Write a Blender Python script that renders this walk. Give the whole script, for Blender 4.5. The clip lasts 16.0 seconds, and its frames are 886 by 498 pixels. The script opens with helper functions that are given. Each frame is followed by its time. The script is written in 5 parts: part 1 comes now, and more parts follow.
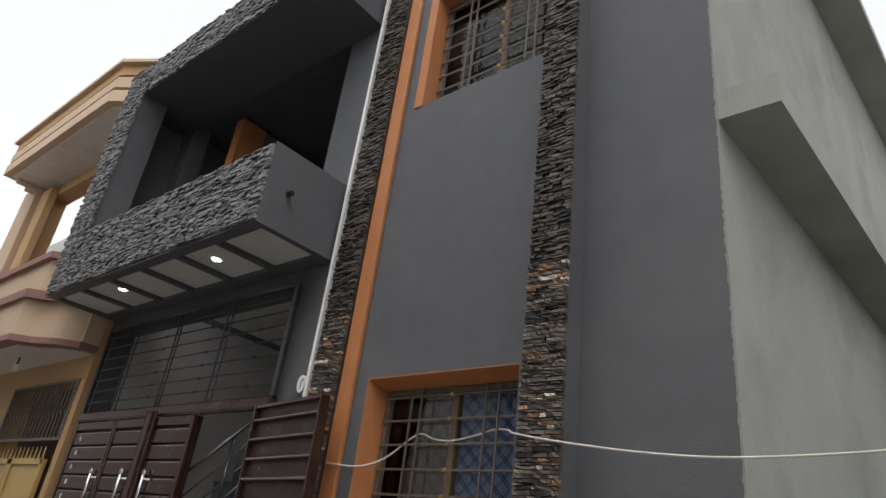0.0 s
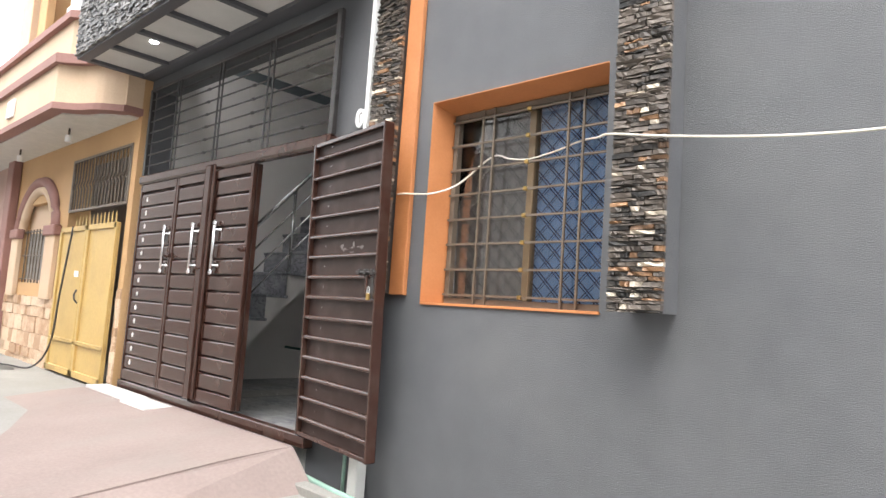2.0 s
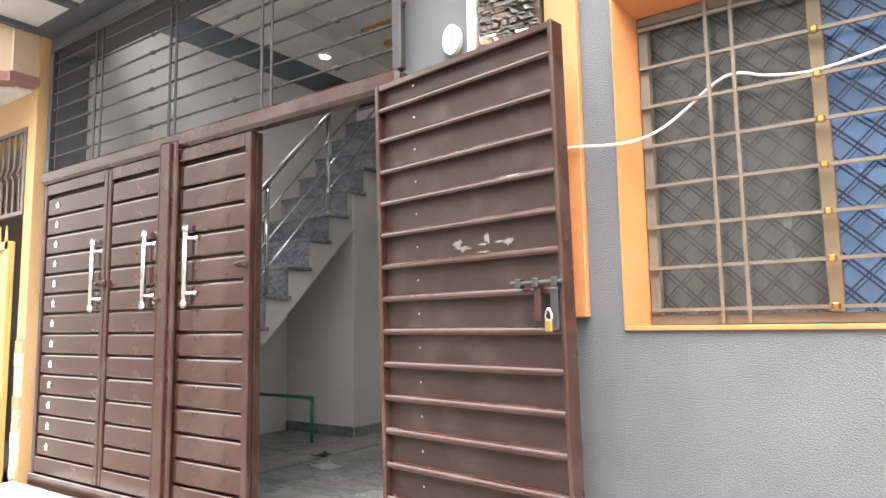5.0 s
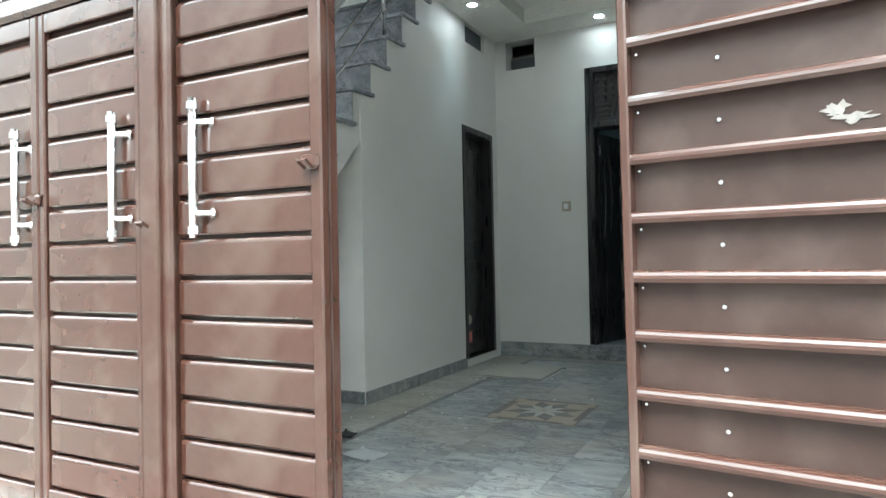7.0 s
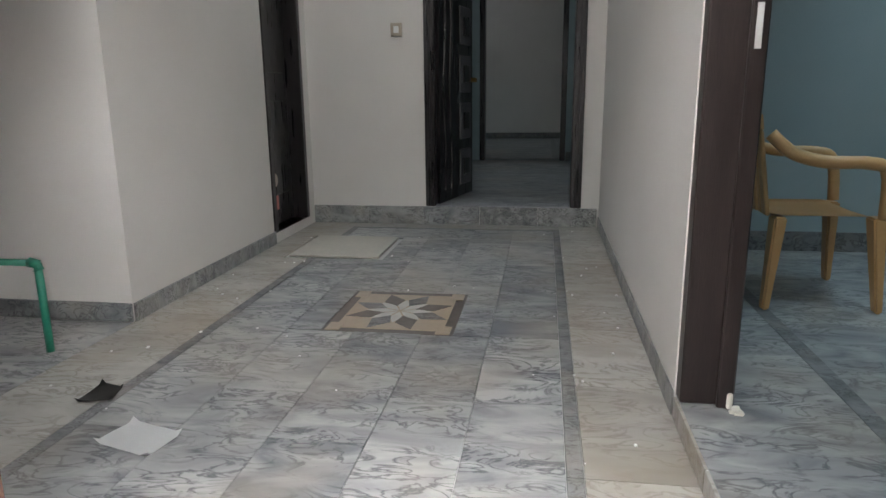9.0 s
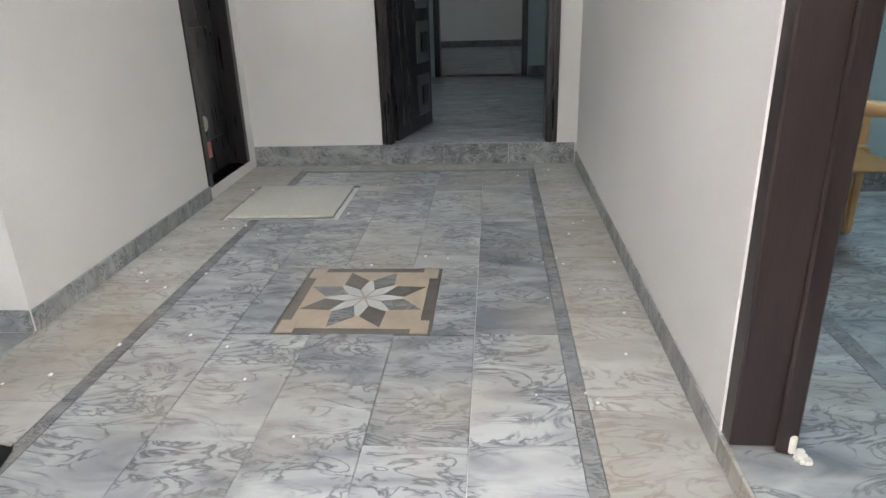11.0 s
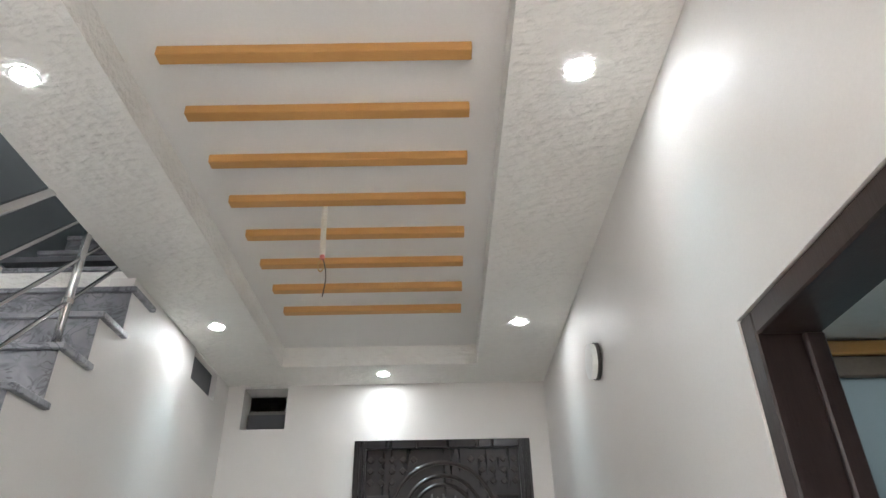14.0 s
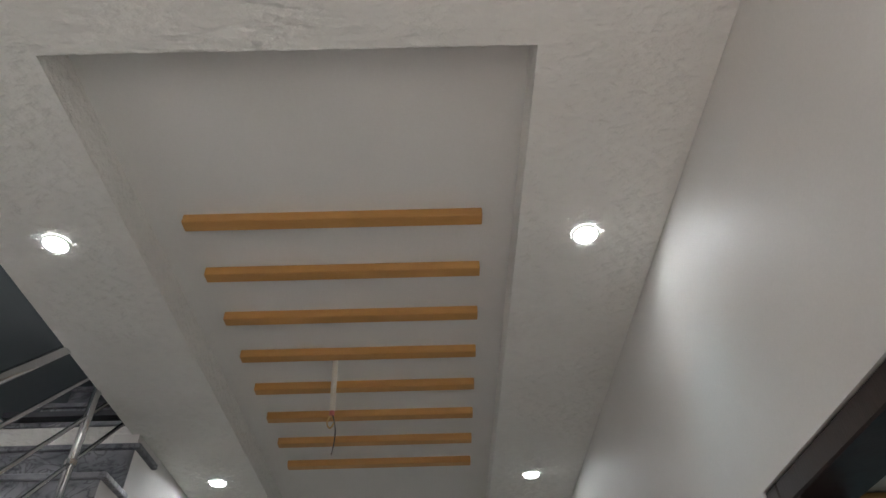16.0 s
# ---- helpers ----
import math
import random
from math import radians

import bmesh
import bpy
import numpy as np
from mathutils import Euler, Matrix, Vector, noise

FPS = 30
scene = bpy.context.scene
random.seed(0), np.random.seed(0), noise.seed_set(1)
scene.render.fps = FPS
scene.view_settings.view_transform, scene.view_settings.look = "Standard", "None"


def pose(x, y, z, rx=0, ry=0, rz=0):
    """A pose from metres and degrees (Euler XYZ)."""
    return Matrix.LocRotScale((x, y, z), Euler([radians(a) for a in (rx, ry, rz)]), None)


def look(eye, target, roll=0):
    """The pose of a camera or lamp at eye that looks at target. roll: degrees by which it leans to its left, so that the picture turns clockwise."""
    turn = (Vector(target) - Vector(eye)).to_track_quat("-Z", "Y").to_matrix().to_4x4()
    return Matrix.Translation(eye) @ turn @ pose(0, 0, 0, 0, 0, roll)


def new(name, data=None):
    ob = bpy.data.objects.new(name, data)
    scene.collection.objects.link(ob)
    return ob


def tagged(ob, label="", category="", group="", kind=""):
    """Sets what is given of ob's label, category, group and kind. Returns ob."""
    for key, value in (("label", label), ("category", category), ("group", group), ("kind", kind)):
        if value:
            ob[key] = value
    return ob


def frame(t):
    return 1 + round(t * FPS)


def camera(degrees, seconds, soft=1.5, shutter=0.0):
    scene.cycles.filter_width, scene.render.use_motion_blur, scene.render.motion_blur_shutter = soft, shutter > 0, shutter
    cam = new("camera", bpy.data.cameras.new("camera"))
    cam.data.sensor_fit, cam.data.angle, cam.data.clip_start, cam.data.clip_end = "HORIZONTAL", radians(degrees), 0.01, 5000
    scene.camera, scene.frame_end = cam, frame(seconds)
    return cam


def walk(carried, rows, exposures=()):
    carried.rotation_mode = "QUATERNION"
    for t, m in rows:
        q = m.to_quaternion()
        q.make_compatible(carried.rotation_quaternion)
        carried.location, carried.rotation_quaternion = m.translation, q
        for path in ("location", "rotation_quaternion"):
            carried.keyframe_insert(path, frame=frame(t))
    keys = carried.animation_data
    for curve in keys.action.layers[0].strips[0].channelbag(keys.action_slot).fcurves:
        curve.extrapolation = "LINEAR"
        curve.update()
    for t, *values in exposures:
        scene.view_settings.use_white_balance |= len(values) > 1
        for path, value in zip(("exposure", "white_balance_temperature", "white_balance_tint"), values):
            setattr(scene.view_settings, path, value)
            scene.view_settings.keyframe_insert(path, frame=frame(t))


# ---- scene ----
cam = camera(67.7, 16.0)
EXPOSURES = [(0, -0.15, 6500, 10), (0.3, 0.6, 6500, 10), (0.6, 1.15, 6500, 10), (1.0, 1.65, 6500, 10), (1.5, 1.7, 6500, 10), (3.0, 1.9, 6500, 10), (5.5, 2.7, 6600, 10), (6, 2.62, 6300, 8), (7, 3.35, 5900, -5), (7.5, 3.35, 5850, -4), (8, 3.7, 5800, -4), (8.5, 3.5, 6200, 4), (9, 3.68, 6550, 11), (11.5, 4.55, 6450, 11), (12, 4.6, 6400, 11), (12.5, 4.58, 6050, 9), (13, 4.58, 6350, 11), (14, 4.08, 6450, 10), (15, 3.82, 6450, 10), (16, 2.98, 6500, 10)]
PATH = [
    (0, (0.223, 0.818, 1.661), (1.554, 2.032, 2.53), 7.6),
    (0.5, (0.269, 0.887, 1.504), (1.786, 2.156, 1.805), 6.8),
    (1, (0.238, 0.916, 1.535), (1.783, 2.148, 1.845), 4.3),
    (1.5, (0.302, 1.011, 1.527), (1.817, 2.302, 1.722), 5.6),
    (2, (0.464, 1.237, 1.486), (1.896, 2.62, 1.675), 3.9),
    (2.5, (0.496, 1.508, 1.448), (1.893, 2.926, 1.637), 3.2),
    (3, (0.445, 1.804, 1.452), (2.011, 3.045, 1.557), 0.7),
    (3.2, (0.415, 1.919, 1.462), (1.991, 3.145, 1.58), 0.5),
    (5.5, (1.061, 3.629, 1.578), (2.741, 4.686, 1.821), -1.4),
    (6, (1.138, 4.012, 1.589), (2.949, 4.843, 1.754), -0.7),
    (6.5, (1.382, 4.378, 1.593), (3.194, 5.218, 1.682), -5.1),
    (7, (1.532, 4.719, 1.578), (3.312, 5.631, 1.606), -1.1),
    (7.5, (1.68, 4.981, 1.606), (3.586, 5.587, 1.638), -1.0),
    (8, (2.042, 5.202, 1.582), (3.943, 5.82, 1.525), -4.6),
    (8.5, (2.39, 5.309, 1.551), (4.299, 5.851, 1.303), -3.3),
    (9, (2.745, 5.476, 1.574), (4.67, 5.772, 1.122), -0.6),
    (11.5, (3.347, 5.688, 1.721), (5.2, 5.847, 0.986), -2.0),
    (12, (3.339, 5.762, 1.714), (5.244, 5.9, 1.122), -2.1),
    (12.5, (3.351, 5.76, 1.966), (5.34, 5.887, 1.8), -1.5),
    (13, (3.31, 5.722, 2.023), (5.267, 5.881, 2.406), -1.8),
    (13.5, (3.306, 5.793, 2.169), (5.152, 5.885, 2.934), -0.7),
    (14, (3.279, 5.789, 2.207), (4.999, 5.781, 3.227), -1.1),
    (14.5, (3.227, 5.807, 2.248), (4.779, 5.788, 3.509), -1.3),
    (15, (3.199, 5.813, 2.257), (4.587, 5.791, 3.696), -2.0),
    (15.5, (3.173, 5.832, 2.258), (4.49, 5.791, 3.762), -2.3),
    (16, (3.185, 5.833, 2.257), (4.668, 5.817, 3.599), -1.8),
]
walk(cam, [(t, look(eye, target, roll)) for t, eye, target, roll in PATH], EXPOSURES)

# ---- light ----
world = bpy.data.worlds.new("overcast")
scene.world = world
world.use_nodes = True
wn = world.node_tree
sky = wn.nodes.new("ShaderNodeTexSky")
sky.sky_type, sky.sun_disc = "NISHITA", False
sky.sun_elevation, sky.sun_rotation = radians(62), radians(250)
sky.dust_density, sky.air_density, sky.ozone_density = 6.0, 1.0, 1.0
pale = wn.nodes.new("ShaderNodeHueSaturation")
pale.inputs["Saturation"].default_value, pale.inputs["Value"].default_value = 0.22, 1.5
wn.links.new(sky.outputs[0], pale.inputs["Color"])
veil = wn.nodes.new("ShaderNodeMix")
veil.data_type = "RGBA"
veil.inputs["Factor"].default_value = 0.6
veil.inputs[7].default_value = (9.6, 9.75, 10.0, 1)
wn.links.new(pale.outputs[0], veil.inputs[6])
wn.links.new(veil.outputs[2], wn.nodes["Background"].inputs[0])
wn.nodes["Background"].inputs[1].default_value = 0.15
sun = new("sun", bpy.data.lights.new("sun", "SUN"))
sun.data.energy, sun.data.angle, sun.data.color = 0.5, radians(25), (1.0, 0.96, 0.9)
sun.matrix_world = look((-4, 1, 9), (0, 3.5, 0))


# ---- materials ----
def mat(name, dark, light, rough=0.6, metal=0.0, scale=6.0, fine=90.0, bump=0.15, dist=0.004, pick="", spec=0.5, stain=None, stretch=(1, 1, 1)):
    """Two-scale noise between two colours, with bump. pick: 'object' or 'island' varies the pieces."""
    m = bpy.data.materials.new(name)
    m.use_nodes = True
    nt, b = m.node_tree, m.node_tree.nodes["Principled BSDF"]
    link = nt.links.new
    tc = nt.nodes.new("ShaderNodeTexCoord")
    mp = nt.nodes.new("ShaderNodeMapping")
    mp.inputs["Scale"].default_value = stretch
    link(tc.outputs["Object"], mp.inputs[0])
    big, small = nt.nodes.new("ShaderNodeTexNoise"), nt.nodes.new("ShaderNodeTexNoise")
    for n, s, d in ((big, scale, 6), (small, fine, 3)):
        n.inputs["Scale"].default_value, n.inputs["Detail"].default_value = s, d
        link(mp.outputs[0], n.inputs["Vector"])
    ramp = nt.nodes.new("ShaderNodeValToRGB")
    ramp.color_ramp.elements[0].position, ramp.color_ramp.elements[1].position = 0.32, 0.68
    ramp.color_ramp.elements[0].color, ramp.color_ramp.elements[1].color = (*dark, 1), (*light, 1)
    mix = nt.nodes.new("ShaderNodeMath")
    mix.operation = "MULTIPLY_ADD"
    mix.inputs[1].default_value = 0.35
    link(small.outputs[0], mix.inputs[0])
    sub = nt.nodes.new("ShaderNodeMath")
    sub.operation = "MULTIPLY"
    sub.inputs[1].default_value = 0.65
    src = big.outputs[0]
    if pick:
        if pick == "object":
            rnd = nt.nodes.new("ShaderNodeObjectInfo").outputs["Random"]
        else:
            rnd = nt.nodes.new("ShaderNodeNewGeometry").outputs["Random Per Island"]
        add = nt.nodes.new("ShaderNodeMath")
        add.operation = "MULTIPLY_ADD"
        add.inputs[1].default_value, add.inputs[2].default_value = 0.6, -0.3
        link(rnd, add.inputs[0])
        add2 = nt.nodes.new("ShaderNodeMath")
        link(add.outputs[0], add2.inputs[0])
        link(big.outputs[0], add2.inputs[1])
        src = add2.outputs[0]
    link(src, sub.inputs[0])
    link(sub.outputs[0], mix.inputs[2])
    link(mix.outputs[0], ramp.inputs[0])
    out = ramp.outputs[0]
    if stain:
        colour, amount, size = stain
        sn = nt.nodes.new("ShaderNodeTexNoise")
        sn.inputs["Scale"].default_value, sn.inputs["Detail"].default_value = size, 8
        link(tc.outputs["Object"], sn.inputs["Vector"])
        sr = nt.nodes.new("ShaderNodeMapRange")
        sr.inputs[1].default_value, sr.inputs[2].default_value = 0.5, 0.72
        sr.inputs[3].default_value, sr.inputs[4].default_value = 0.0, amount
        link(sn.outputs[0], sr.inputs[0])
        mx = nt.nodes.new("ShaderNodeMix")
        mx.data_type = "RGBA"
        link(sr.outputs[0], mx.inputs["Factor"])
        link(out, mx.inputs[6])
        mx.inputs[7].default_value = (*colour, 1)
        out = mx.outputs[2]
    link(out, b.inputs["Base Color"])
    rr = nt.nodes.new("ShaderNodeMapRange")
    rr.inputs[3].default_value, rr.inputs[4].default_value = max(0.02, rough - 0.12), min(1, rough + 0.12)
    link(big.outputs[0], rr.inputs[0])
    link(rr.outputs[0], b.inputs["Roughness"])
    b.inputs["Metallic"].default_value = metal
    b.inputs["Specular IOR Level"].default_value = spec
    if bump:
        bp = nt.nodes.new("ShaderNodeBump")
        bp.inputs["Strength"].default_value, bp.inputs["Distance"].default_value = bump, dist
        link(small.outputs[0], bp.inputs["Height"])
        link(bp.outputs[0], b.inputs["Normal"])
    return m


def glow(name, colour, strength):
    m = bpy.data.materials.new(name)
    m.use_nodes = True
    b = m.node_tree.nodes["Principled BSDF"]
    b.inputs["Base Color"].default_value = (*colour, 1)
    b.inputs["Emission Color"].default_value, b.inputs["Emission Strength"].default_value = (*colour, 1), strength
    return m


def glass(name, tint=(0.95, 0.95, 0.955), rough=0.02):
    m = bpy.data.materials.new(name)
    m.use_nodes = True
    nt = m.node_tree
    nt.nodes.remove(nt.nodes["Principled BSDF"])
    gl, tr, mx, fr = (nt.nodes.new(k) for k in ("ShaderNodeBsdfGlossy", "ShaderNodeBsdfTransparent", "ShaderNodeMixShader", "ShaderNodeFresnel"))
    gl.inputs["Roughness"].default_value = rough
    tr.inputs[0].default_value = (*tint, 1)
    fr.inputs[0].default_value = 1.45
    nt.links.new(fr.outputs[0], mx.inputs[0])
    nt.links.new(tr.outputs[0], mx.inputs[1])
    nt.links.new(gl.outputs[0], mx.inputs[2])
    nt.links.new(mx.outputs[0], nt.nodes["Material Output"].inputs[0])
    return m


STUCCO = mat("grey stucco paint", (0.092, 0.095, 0.102), (0.118, 0.121, 0.129), 0.75, fine=200, bump=0.75, dist=0.0055, stain=((0.155, 0.155, 0.155), 0.4, 1.1))
DARKGREY = mat("dark grey paint", (0.075, 0.078, 0.088), (0.1, 0.103, 0.112), 0.6, fine=120, bump=0.3)
PALEWALL = mat("weathered pale plaster", (0.26, 0.265, 0.24), (0.33, 0.335, 0.305), 0.85, scale=2.2, fine=60, bump=0.3, stain=((0.17, 0.165, 0.145), 0.5, 1.6), stretch=(1, 1, 0.35))
ORANGE = mat("burnt orange paint", (0.42, 0.16, 0.055), (0.5, 0.2, 0.075), 0.6, fine=70, bump=0.15)
CREAM = mat("cream wall paint", (0.65, 0.622, 0.595), (0.71, 0.682, 0.655), 0.55, scale=2.0, fine=160, bump=0.08, dist=0.002)
CEIL = mat("white textured ceiling paint", (0.75, 0.73, 0.69), (0.81, 0.79, 0.75), 0.65, scale=3, fine=34, bump=1.0, dist=0.015, stretch=(1, 0.5, 1))
CEILFLAT = mat("smooth white ceiling board", (0.74, 0.72, 0.69), (0.79, 0.77, 0.74), 0.7, scale=2, fine=90, bump=0.1)
# stairwell dimness is put into this dark blue-grey wall colour
STAIRDIM = mat("stairwell wall darkened for its dimness", (0.13, 0.15, 0.16), (0.17, 0.19, 0.2), 0.7, scale=2.0, fine=140, bump=0.08)
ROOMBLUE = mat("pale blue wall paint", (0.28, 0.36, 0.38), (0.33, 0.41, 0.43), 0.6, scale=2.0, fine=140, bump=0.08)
NICHE = mat("raw grey plaster", (0.22, 0.21, 0.19), (0.3, 0.29, 0.27), 0.85, fine=70, bump=0.3)
STONE = mat("black slate stone", (0.008, 0.0075, 0.007), (0.14, 0.115, 0.095), 0.55, scale=14, fine=80, bump=0.7, dist=0.006, pick="object", spec=0.4)
STONEI = mat("black slate pieces", (0.008, 0.0075, 0.007), (0.14, 0.115, 0.095), 0.55, scale=14, fine=80, bump=0.7, dist=0.006, pick="island", spec=0.4)
STONEGREY = mat("grey slate pieces", (0.022, 0.022, 0.024), (0.24, 0.23, 0.22), 0.5, scale=14, fine=80, bump=0.7, dist=0.006, pick="island", spec=0.6)
RUST = mat("rust coloured slate", (0.07, 0.038, 0.02), (0.33, 0.18, 0.09), 0.5, scale=14, fine=80, bump=0.7, dist=0.006, pick="object")
QUARTZ = mat("cream quartz stone", (0.38, 0.32, 0.25), (0.68, 0.6, 0.5), 0.45, scale=14, fine=80, bump=0.7, dist=0.006, pick="object")
GATE = mat("brown gate enamel", (0.039, 0.0168, 0.0122), (0.052, 0.0232, 0.0172), 0.16, spec=0.55, scale=3, fine=25, bump=0.05, dist=0.003, stain=((0.1, 0.07, 0.058), 0.4, 4.0))
GATEBACK = mat("brown primer sheet", (0.029, 0.0155, 0.0125), (0.038, 0.0215, 0.0175), 0.5, spec=0.3, scale=4, fine=30, bump=0.06, stain=((0.11, 0.08, 0.07), 0.35, 5.0))
IRON = mat("dark painted iron", (0.02, 0.018, 0.018), (0.045, 0.04, 0.038), 0.45, fine=60, bump=0.1)
BROWNIRON = mat("brown painted grille iron", (0.1, 0.076, 0.056), (0.15, 0.116, 0.085), 0.5, fine=60, bump=0.1)
STEEL = mat("polished stainless steel", (0.55, 0.55, 0.56), (0.7, 0.7, 0.7), 0.2, 1.0, fine=200, bump=0.02)
BRASS = mat("brass", (0.4, 0.26, 0.09), (0.54, 0.37, 0.14), 0.35, 1.0, fine=120, bump=0.05)
DARKWOOD = mat("dark stained wood", (0.009, 0.0068, 0.0075), (0.021, 0.0155, 0.016), 0.3, scale=5, fine=40, bump=0.08, stretch=(6, 6, 0.5))
JAMBWOOD = mat("dark brown varnished jamb", (0.0182, 0.0120, 0.0110), (0.0358, 0.0240, 0.0221), 0.35, scale=5, fine=40, bump=0.12, stretch=(6, 6, 0.5))
SLATWOOD = mat("golden ceiling slat paint", (0.5, 0.25, 0.07), (0.58, 0.31, 0.1), 0.45, scale=5, fine=60, bump=0.1, stretch=(4, 0.6, 4))


def marble(name, dark, light, vein, rough=0.25, scale=2.6, stain=None, vary=0.25):
    """Cloudy stone with thin broken veins; pieces differ by their own random shift."""
    m = bpy.data.materials.new(name)
    m.use_nodes = True
    nt, b = m.node_tree, m.node_tree.nodes["Principled BSDF"]
    link = nt.links.new
    tc, oi = nt.nodes.new("ShaderNodeTexCoord"), nt.nodes.new("ShaderNodeObjectInfo")
    shift = nt.nodes.new("ShaderNodeVectorMath")
    shift.operation = "SCALE"
    shift.inputs[0].default_value = (17.0, 31.0, 7.0)
    link(oi.outputs["Random"], shift.inputs["Scale"])
    add = nt.nodes.new("ShaderNodeVectorMath")
    link(tc.outputs["Object"], add.inputs[0])
    link(shift.outputs[0], add.inputs[1])
    mp = nt.nodes.new("ShaderNodeMapping")
    mp.inputs["Rotation"].default_value, mp.inputs["Scale"].default_value = (0, 0, radians(24)), (1.9, 0.8, 1.2)
    link(add.outputs[0], mp.inputs[0])

    def noise_at(s, detail, distortion):
        n = nt.nodes.new("ShaderNodeTexNoise")
        n.inputs["Scale"].default_value, n.inputs["Detail"].default_value, n.inputs["Distortion"].default_value = s, detail, distortion
        link(mp.outputs[0], n.inputs["Vector"])
        return n.outputs[0]

    def mixed(fac, a, colour):
        mx = nt.nodes.new("ShaderNodeMix")
        mx.data_type = "RGBA"
        link(fac, mx.inputs["Factor"])
        link(a, mx.inputs[6])
        mx.inputs[7].default_value = (*colour, 1)
        return mx.outputs[2]
    cloud = noise_at(scale, 8, 1.2)
    tone = nt.nodes.new("ShaderNodeMath")
    tone.operation = "MULTIPLY_ADD"
    tone.inputs[1].default_value = vary
    link(oi.outputs["Random"], tone.inputs[0])
    link(cloud, tone.inputs[2])
    ramp = nt.nodes.new("ShaderNodeValToRGB")
    ramp.color_ramp.elements[0].position, ramp.color_ramp.elements[1].position = 0.38, 0.72 + vary * 0.5
    ramp.color_ramp.elements[0].color, ramp.color_ramp.elements[1].color = (*dark, 1), (*light, 1)
    link(tone.outputs[0], ramp.inputs[0])
    off = nt.nodes.new("ShaderNodeMath")
    off.operation = "SUBTRACT"
    off.inputs[1].default_value = 0.5
    link(noise_at(scale * 1.7, 9, 2.2), off.inputs[0])
    ab = nt.nodes.new("ShaderNodeMath")
    ab.operation = "ABSOLUTE"
    link(off.outputs[0], ab.inputs[0])
    thin = nt.nodes.new("ShaderNodeMapRange")
    thin.inputs[1].default_value, thin.inputs[2].default_value, thin.inputs[3].default_value, thin.inputs[4].default_value = 0.0, 0.055, 0.85, 0.0
    link(ab.outputs[0], thin.inputs[0])
    patch = nt.nodes.new("ShaderNodeMapRange")
    patch.inputs[1].default_value, patch.inputs[2].default_value = 0.38, 0.52
    link(noise_at(scale * 0.9, 4, 0.5), patch.inputs[0])
    both = nt.nodes.new("ShaderNodeMath")
    both.operation = "MULTIPLY"
    link(thin.outputs[0], both.inputs[0])
    link(patch.outputs[0], both.inputs[1])
    out = mixed(both.outputs[0], ramp.outputs[0], vein)
    if stain:
        colour, amount, size = stain
        sn = nt.nodes.new("ShaderNodeTexNoise")
        sn.inputs["Scale"].default_value, sn.inputs["Detail"].default_value = size, 6
        geo = nt.nodes.new("ShaderNodeNewGeometry")
        link(geo.outputs["Position"], sn.inputs["Vector"])
        sr = nt.nodes.new("ShaderNodeMapRange")
        sr.inputs[1].default_value, sr.inputs[2].default_value, sr.inputs[4].default_value = 0.46, 0.72, amount
        link(sn.outputs[0], sr.inputs[0])
        out = mixed(sr.outputs[0], out, colour)
    link(out, b.inputs["Base Color"])
    rr = nt.nodes.new("ShaderNodeMapRange")
    rr.inputs[3].default_value, rr.inputs[4].default_value = rough - 0.08, rough + 0.2
    link(noise_at(scale * 3, 4, 0), rr.inputs[0])
    link(rr.outputs[0], b.inputs["Roughness"])
    return m


MARBLE = marble("blue grey veined marble", (0.115, 0.125, 0.14), (0.4, 0.4, 0.395), (0.035, 0.04, 0.05), 0.3, scale=3.6, stain=((0.33, 0.28, 0.22), 0.5, 1.7))
BEIGEM = marble("dusty beige marble", (0.25, 0.235, 0.21), (0.4, 0.385, 0.36), (0.2, 0.178, 0.15), 0.36, scale=3.2, stain=((0.27, 0.215, 0.155), 0.5, 1.9))
DARKM = marble("dark grey marble band", (0.085, 0.092, 0.1), (0.22, 0.225, 0.23), (0.03, 0.03, 0.03), 0.36, scale=7, stain=((0.28, 0.24, 0.19), 0.45, 4.0))
SKIRTM = marble("streaked grey skirting marble", (0.15, 0.16, 0.17), (0.36, 0.365, 0.36), (0.06, 0.06, 0.07), 0.4, scale=7, stain=((0.36, 0.33, 0.28), 0.5, 5.0))
STREAKM = marble("black streaked step marble", (0.13, 0.135, 0.14), (0.38, 0.38, 0.37), (0.02, 0.02, 0.025), 0.4, scale=11)
STAIRM = marble("veined grey stair marble", (0.13, 0.135, 0.155), (0.36, 0.36, 0.38), (0.06, 0.06, 0.075), 0.28, scale=5)
GROUT = mat("floor bedding", (0.55, 0.55, 0.53), (0.62, 0.62, 0.6), 0.8, fine=60)
TAN = mat("tan mosaic marble", (0.29, 0.225, 0.165), (0.36, 0.29, 0.215), 0.35, scale=9, fine=30, bump=0.02)
BROWNM = mat("brown mosaic marble", (0.06, 0.05, 0.045), (0.12, 0.1, 0.09), 0.35, scale=9, fine=30, bump=0.02)
WHITEM = mat("white mosaic marble", (0.52, 0.52, 0.5), (0.68, 0.67, 0.64), 0.35, scale=9, fine=30, bump=0.02)
CONCRETE = mat("street concrete", (0.2, 0.19, 0.175), (0.28, 0.27, 0.25), 0.9, scale=1.3, fine=45, bump=0.4, stain=((0.16, 0.15, 0.135), 0.5, 0.9))
PINKCON = mat("pinkish ramp concrete", (0.2, 0.152, 0.138), (0.27, 0.212, 0.194), 0.88, scale=1.6, fine=45, bump=0.35, stain=((0.23, 0.2, 0.18), 0.6, 1.8))
GREYW = mat("pale grey mosaic marble", (0.33, 0.33, 0.32), (0.44, 0.44, 0.43), 0.35, scale=9, fine=30, bump=0.02)
